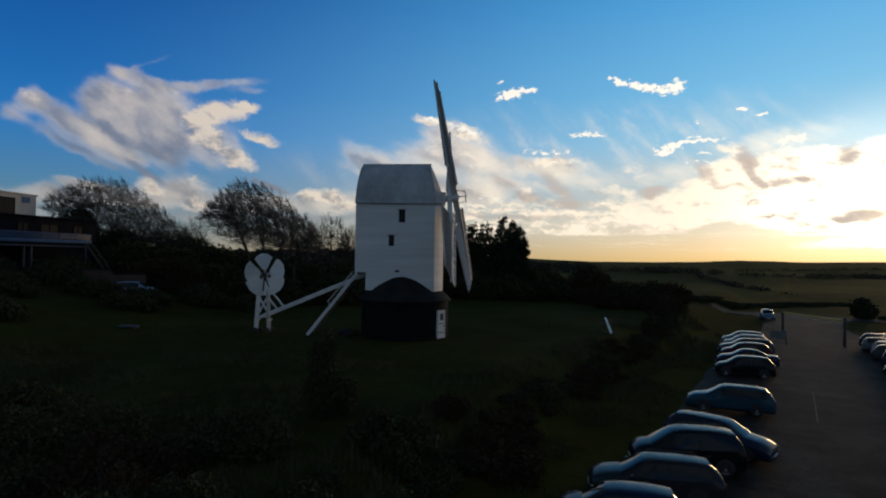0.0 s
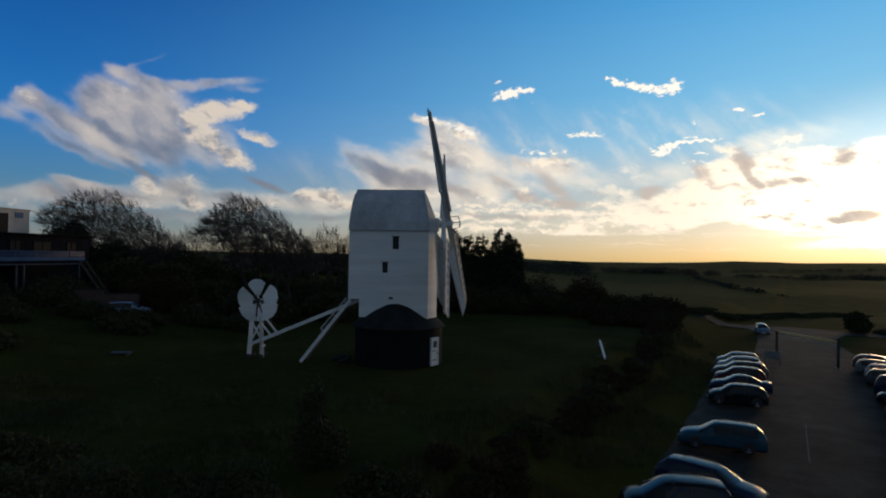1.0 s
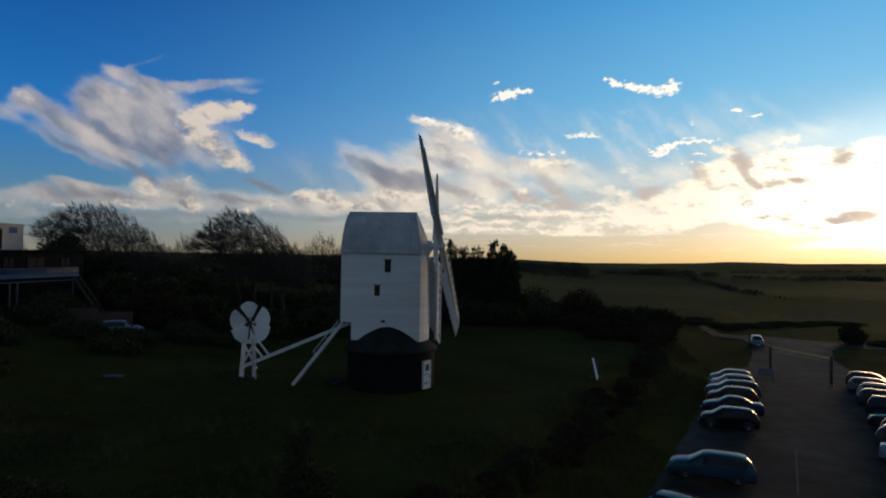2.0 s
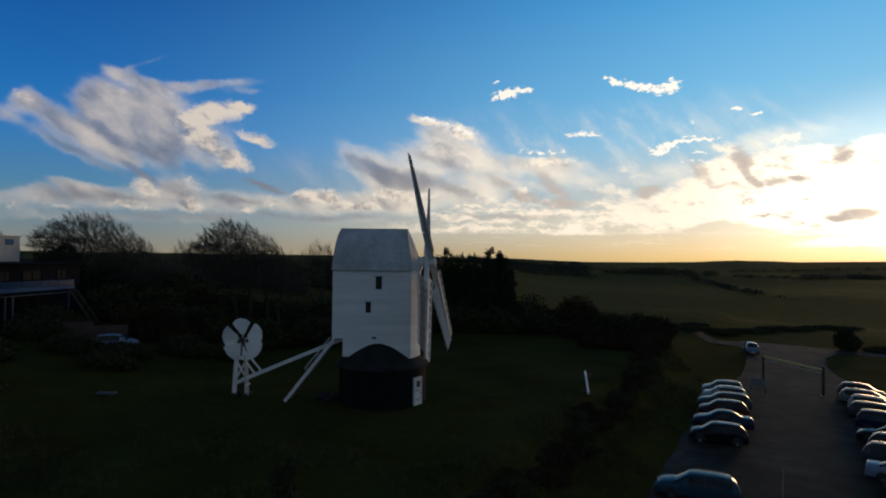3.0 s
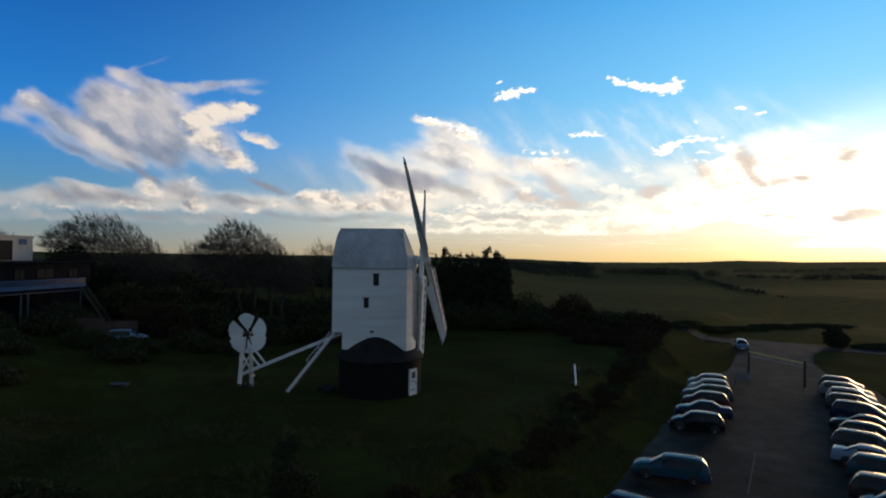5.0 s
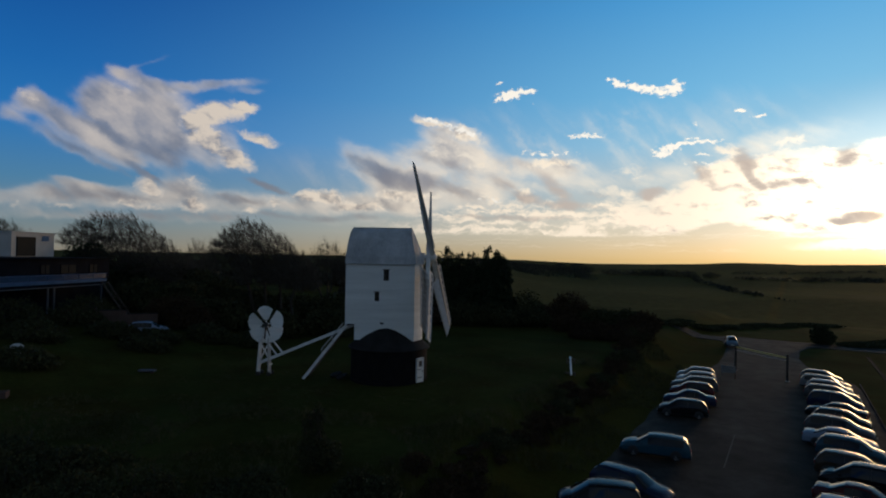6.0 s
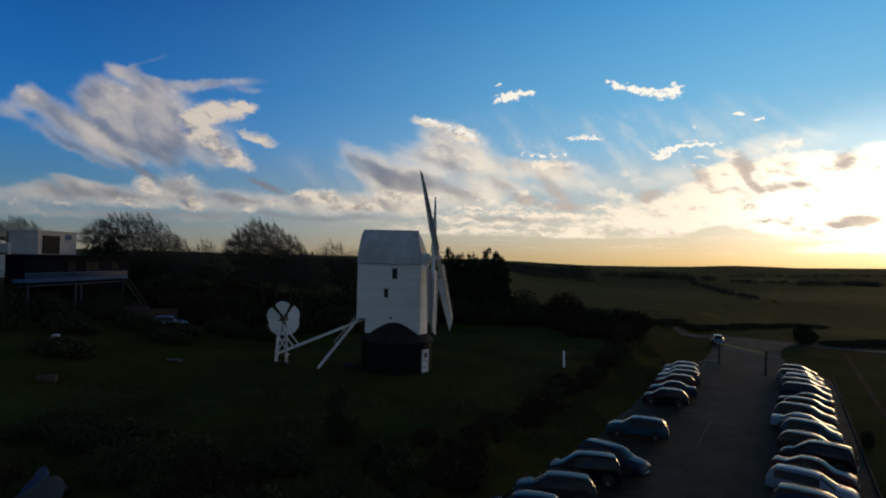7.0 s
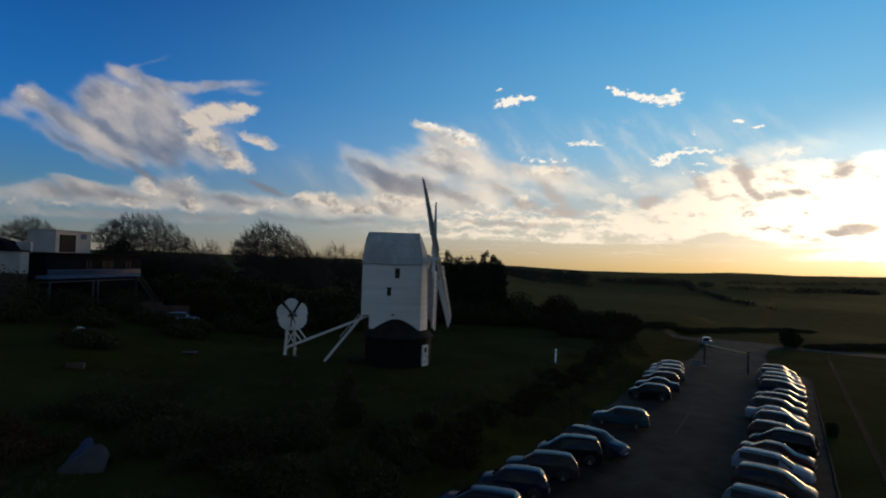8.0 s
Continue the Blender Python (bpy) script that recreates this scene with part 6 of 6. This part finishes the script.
# the hedge between the lawn and the car park's bank
for k_ in range(17):
    s_ = -20 + 4.0 * k_
    q_ = 15.9 + 0.4 * math.sin(k_ * 1.7) - (0.10 * (s_ - 18) if s_ > 18 else 0)
    p_ = lot(s_, q_)
    h_ = (0.85 if s_ > -4 else 0.6) + 0.15 * math.sin(k_ * 2.3) + (1.0 if s_ > 25 else 0)
    rg = random.Random(500 + k_)
    lumps_ = [(p_.x + u_ * ALONG.x + rg.uniform(-1.0, 1.0), p_.y + u_ * ALONG.y + rg.uniform(-0.4, 0.4), h_ * rg.uniform(0.0, 0.6), rg.uniform(0.3, 1.0), rg.uniform(0.4, 1.1), h_ * rg.uniform(0.15, 0.55)) for u_ in (-2.2, -1.6, -1.0, -0.4, 0.3, 0.9, 1.5, 2.1)]
    shrub("hedge_bush", "low brown hedge bush between lawn and bank", "hedge", [(p_.x, p_.y, h_ * 0.25, 0.9, 1.7, h_ * 0.5)] + lumps_, 6200, 0.06, M_BRACKEN if k_ % 3 else M_SHRUB, 180 + k_, "hedge along the bank", 18)
# bushes by the lane beyond the gate
for k_, (x_, y_, h_, w_) in enumerate(((72, 50, 0.9, 3.0), (80, 54, 1.0, 3.2), (89, 58, 1.1, 3.4), (41, 58, 0.9, 2.8), (49, 65, 0.8, 3.0), (58, 71, 0.8, 3.2), (68, 77, 0.9, 3.4), (80, 83, 0.9, 3.6))):
    shrub("hedge_bush", "dark thorn bush beside the lane", "hedge", [(x_, y_, h_ * 0.35, w_, w_, h_ * 0.45), (x_ + w_, y_ + 0.8, h_ * 0.3, w_ * 0.9, w_ * 0.8, h_ * 0.4), (x_ - w_, y_ - 0.8, h_ * 0.3, w_ * 0.9, w_ * 0.8, h_ * 0.4)], 3800, 0.15, M_SHRUB, 210 + k_, "thorn bushes by the lane")
shrub("thorn_bush", "rounded dark thorn bush standing beyond the gate", "bush", [(64.5, 50.5, 1.6, 1.6, 1.6, 1.7), (65.2, 50.1, 1.1, 1.4, 1.4, 1.3)], 5200, 0.15, M_SHRUB, 231)


def far_hedges():
    """Hedgerows and copses on the far fields, as one mass of small clumps."""
    rng = np.random.default_rng(5)
    lumps = []
    def row(a, b, n, h, gap=0.15):
        for k in range(n):
            if rng.random() < gap:
                continue
            t = (k + rng.uniform(-0.3, 0.3)) / n
            x, y = a[0] + (b[0] - a[0]) * t, a[1] + (b[1] - a[1]) * t
            hh = h * rng.uniform(0.35, 1.0)
            lumps.append((x, y, land(x, y) + hh * 0.4, hh * 1.1, hh * 1.1, hh * 0.6))
    # trees along the crest of the nearer hill
    row((270, 1430), (344, 1383), 16, 17, 0.2)
    row((344, 1383), (409, 1379), 16, 20, 0.1)
    row((409, 1379), (444, 1284), 16, 18, 0.2)
    row((444, 1284), (500, 1290), 14, 15, 0.25)
    # the hedge that runs down its flank
    row((444, 1284), (397, 1122), 22, 10, 0.1)
    row((397, 1122), (390, 1000), 22, 9, 0.1)
    row((390, 1000), (325, 758), 44, 8, 0.1)
    row((325, 758), (313, 647), 26, 6, 0.15)
    row((313, 647), (329, 603), 14, 4, 0.3)
    # hedgerow trees beyond the valley
    row((512, 1242), (546, 1186), 14, 11, 0.2)
    row((546, 1186), (641, 1222), 20, 10, 0.3)
    row((641, 1222), (795, 1338), 34, 13, 0.25)
    row((795, 1338), (1002, 1545), 44, 15, 0.2)
    row((700, 1750), (1400, 2000), 80, 12, 0.4)
    # the wood on the ridge
    for _ in range(230):
        a, r = radians(rng.uniform(-3.0, 8.6)), rng.uniform(1250, 2500)
        x, y = 10 + r * math.sin(a), -50 + r * math.cos(a)
        lumps.append((x, y, land(x, y) + 4, 22, 22, 7))
    v, f = leaves(rng, lumps, 42000, 1.5)
    tagged(mesh_object("far_hedgerows", v, f, M_WOOD), "dark hedgerows and copses across the far fields", "hedgerow", kind="stuff")
    lumps.clear()
    for k in range(150):
        a = radians(rng.uniform(-62, -4))
        r = rng.uniform(130, 330)
        x, y = 10 + r * math.sin(a), -50 + r * math.cos(a)
        hh = rng.uniform(1.6, 3.2)
        lumps.append((x, y, land(x, y) + hh * 0.5, hh * 1.6, hh * 1.6, hh * 0.7))
    v, f = leaves(rng, lumps, 26000, 0.8)
    tagged(mesh_object("far_woodland", v, f, M_WOOD), "dark leafless woodland behind the house", "woodland", kind="stuff")


def rough_grass():
    rng = np.random.default_rng(8)
    verts, faces = [], []
    tufts = 0
    while tufts < 10500:
        x, y = rng.uniform(-22, 34), rng.uniform(-40, 34)
        q = x * 0.903 - y * 0.43
        if q > 21.3 or (q < 14 and (x > 24 or y > 14)) or math.hypot(x, y) < 5 or (y > -12 and q < 12 and rng.random() < 0.8) or noise.noise(Vector((x * 0.2, y * 0.2, 3))) < -0.1:
            continue
        tufts += 1
        z = land(x, y) - 0.02
        h = rng.uniform(0.12, 0.5) * (1.7 if 13.0 < q < 18.5 else 1.0 if y < -12 or q > 15 else 0.5)
        for _ in range(7):
            a, l = rng.uniform(0, 6.28), rng.uniform(0.05, 0.3)
            bx, by = x + rng.uniform(-0.15, 0.15), y + rng.uniform(-0.15, 0.15)
            tx, ty = bx + math.cos(a) * l, by + math.sin(a) * l
            k = len(verts)
            wx, wy = -math.sin(a) * 0.012, math.cos(a) * 0.012
            verts += [(bx - wx, by - wy, z), (bx + wx, by + wy, z), (tx, ty, z + h * rng.uniform(0.6, 1.1))]
            faces.append((k, k + 1, k + 2))
    tagged(mesh_object("rough_grass", verts, faces, M_BLADE), "long dry winter grass on the slope", "grass", kind="stuff")


far_hedges()
rough_grass()


# ---------------------------------------------------------------- odds and ends in the garden
def build_tarp():
    """A grey sheet pitched like a ridge over a heap, with a blue one showing behind it."""
    rng = random.Random(3)
    x0, y0 = -10.8, -32.2
    t = thing("tarpaulin_heap", "grey tarpaulin pitched over a garden heap, blue sheet behind", "tarpaulin", (x0, y0, land(x0, y0)), 20)
    n = 12
    for mat, dx, dy, wide, deep, high, lab in ((M_GREYSHEET, 0.0, 0.0, 1.15, 0.95, 1.25, "dull grey sheet"), (M_TARP, -0.50, 0.95, 0.65, 0.45, 1.40, "blue sheet")):
        bm = fresh()
        grid = []
        for i in range(n + 1):
            u = 2 * i / n - 1
            col = []
            for j in range(n + 1):
                v = 2 * j / n - 1
                ridge = high * (0.75 + 0.25 * math.tanh(2.5 * u)) * (1 - 0.5 * max(0.0, -u))
                z = ridge * (1 - abs(v) ** 1.2) * (1 - max(0.0, abs(u) - 0.75) * 2.2) + rng.uniform(-0.03, 0.03)
                col.append(bm.verts.new((dx + u * wide, dy + v * deep, max(-0.05, z))))
            grid.append(col)
        for i in range(n):
            for j in range(n):
                bm.faces.new((grid[i][j], grid[i + 1][j], grid[i + 1][j + 1], grid[i][j + 1]))
        part("sheet", bm, mat, t, lab, smooth=True)


def build_cloche():
    x0, y0 = -31.4, -6.4
    c = thing("garden_cloche", "small white plastic cloche among garden bushes", "cloche", (x0, y0, land(x0, y0)))
    c.scale = (0.85, 0.85, 0.75)
    bm = fresh()
    lathe(bm, [(0.75, -0.05), (0.78, 0.0), (0.72, 0.5), (0.55, 0.85), (0.28, 1.05), (0.0, 1.1)], 16)
    part("dome", bm, M_RENDER, c, smooth=True)
    bm = fresh()
    lathe(bm, [(0.0, 1.08), (0.06, 1.08), (0.06, 1.18), (0.0, 1.2)], 8)
    part("knob", bm, M_TRIM, c)


def build_slab():
    """A low pale stone, worn round at its edges, on two small bearers in the turf."""
    x0, y0 = -21.2, -3.4
    sl = thing("stone_slab", "low pale stone slab lying on the lawn", "stone", (x0, y0, land(x0, y0)), 8)
    bm = fresh()
    box(bm, -0.75, 0.75, -0.28, 0.28, 0.08, 0.24, bevel=0.05)
    part("slab", bm, M_EDGE, sl)
    for x in (-0.45, 0.45):
        bm = fresh()
        box(bm, x - 0.1, x + 0.1, -0.24, 0.24, -0.08, 0.08, bevel=0.02)
        part("bearer", bm, M_BRICK, sl)


def build_planter():
    x0, y0 = -24.6, -15.5
    pl = thing("raised_planter", "low faded brick planter on the lawn", "planter", (x0, y0, land(x0, y0)), 25)
    pl.scale = (0.62, 0.62, 0.7)
    for a, b, c, d in ((-1.1, 1.1, -0.6, -0.42), (-1.1, 1.1, 0.42, 0.6), (-1.1, -0.92, -0.42, 0.42), (0.92, 1.1, -0.42, 0.42)):
        bm = fresh()
        box(bm, a, b, c, d, -0.2, 0.5, bevel=0.02)
        part("side", bm, M_BRICK, pl)
    bm = fresh()
    box(bm, -0.92, 0.92, -0.42, 0.42, -0.1, 0.42)
    part("soil", bm, M_BARK, pl)


def build_millstones():
    """Two worn millstones lying by the black wall."""
    for k, (x, y, tilt) in enumerate(((-3.75, -1.25, 22), (-4.5, -0.5, 16))):
        st = thing("millstone", "worn pale millstone lying by the roundhouse", "millstone", (x, y, land(x, y) - 0.02), 200 + 14 * k, "millstones by the roundhouse")
        bm = fresh()
        lathe(bm, [(0.09, -0.1), (0.52, -0.1), (0.55, -0.07), (0.55, 0.07), (0.52, 0.1), (0.09, 0.1), (0.09, -0.1)], 24, pose(0, 0, 0.26, 0, tilt, 0))
        part("stone", bm, M_KERB, st)


build_tarp()
build_cloche()
build_slab()
build_planter()
build_millstones()
p_ = lot(7.0, 39.4)
shrub("verge_shrub", "small dark shrub on the grass verge", "shrub", [(p_.x, p_.y, 0.55, 0.45, 0.5, 0.65)], 1300, 0.08, M_SHRUB, 301, "", 6)


# ---------------------------------------------------------------- kerb stones along the verge
kerb = tagged(new("kerb"), "grey concrete kerb along the verge", "kerb", kind="structure")
bm = fresh()
box(bm, -0.45, 0.45, -0.07, 0.07, -0.12, 0.10, bevel=0.015)
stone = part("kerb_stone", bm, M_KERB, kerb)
base_me = stone.data
for k_ in range(95):
    p_ = lot(-50 + 0.92 * k_, 38.88 + random.uniform(-0.012, 0.012), PARK_Z + random.uniform(-0.01, 0.008))
    ob_ = stone if k_ == 0 else new("kerb_stone", base_me)
    ob_.parent = kerb
    ob_.matrix_basis = pose(p_.x, p_.y, p_.z, 0, 0, LANE_TURN + 90)
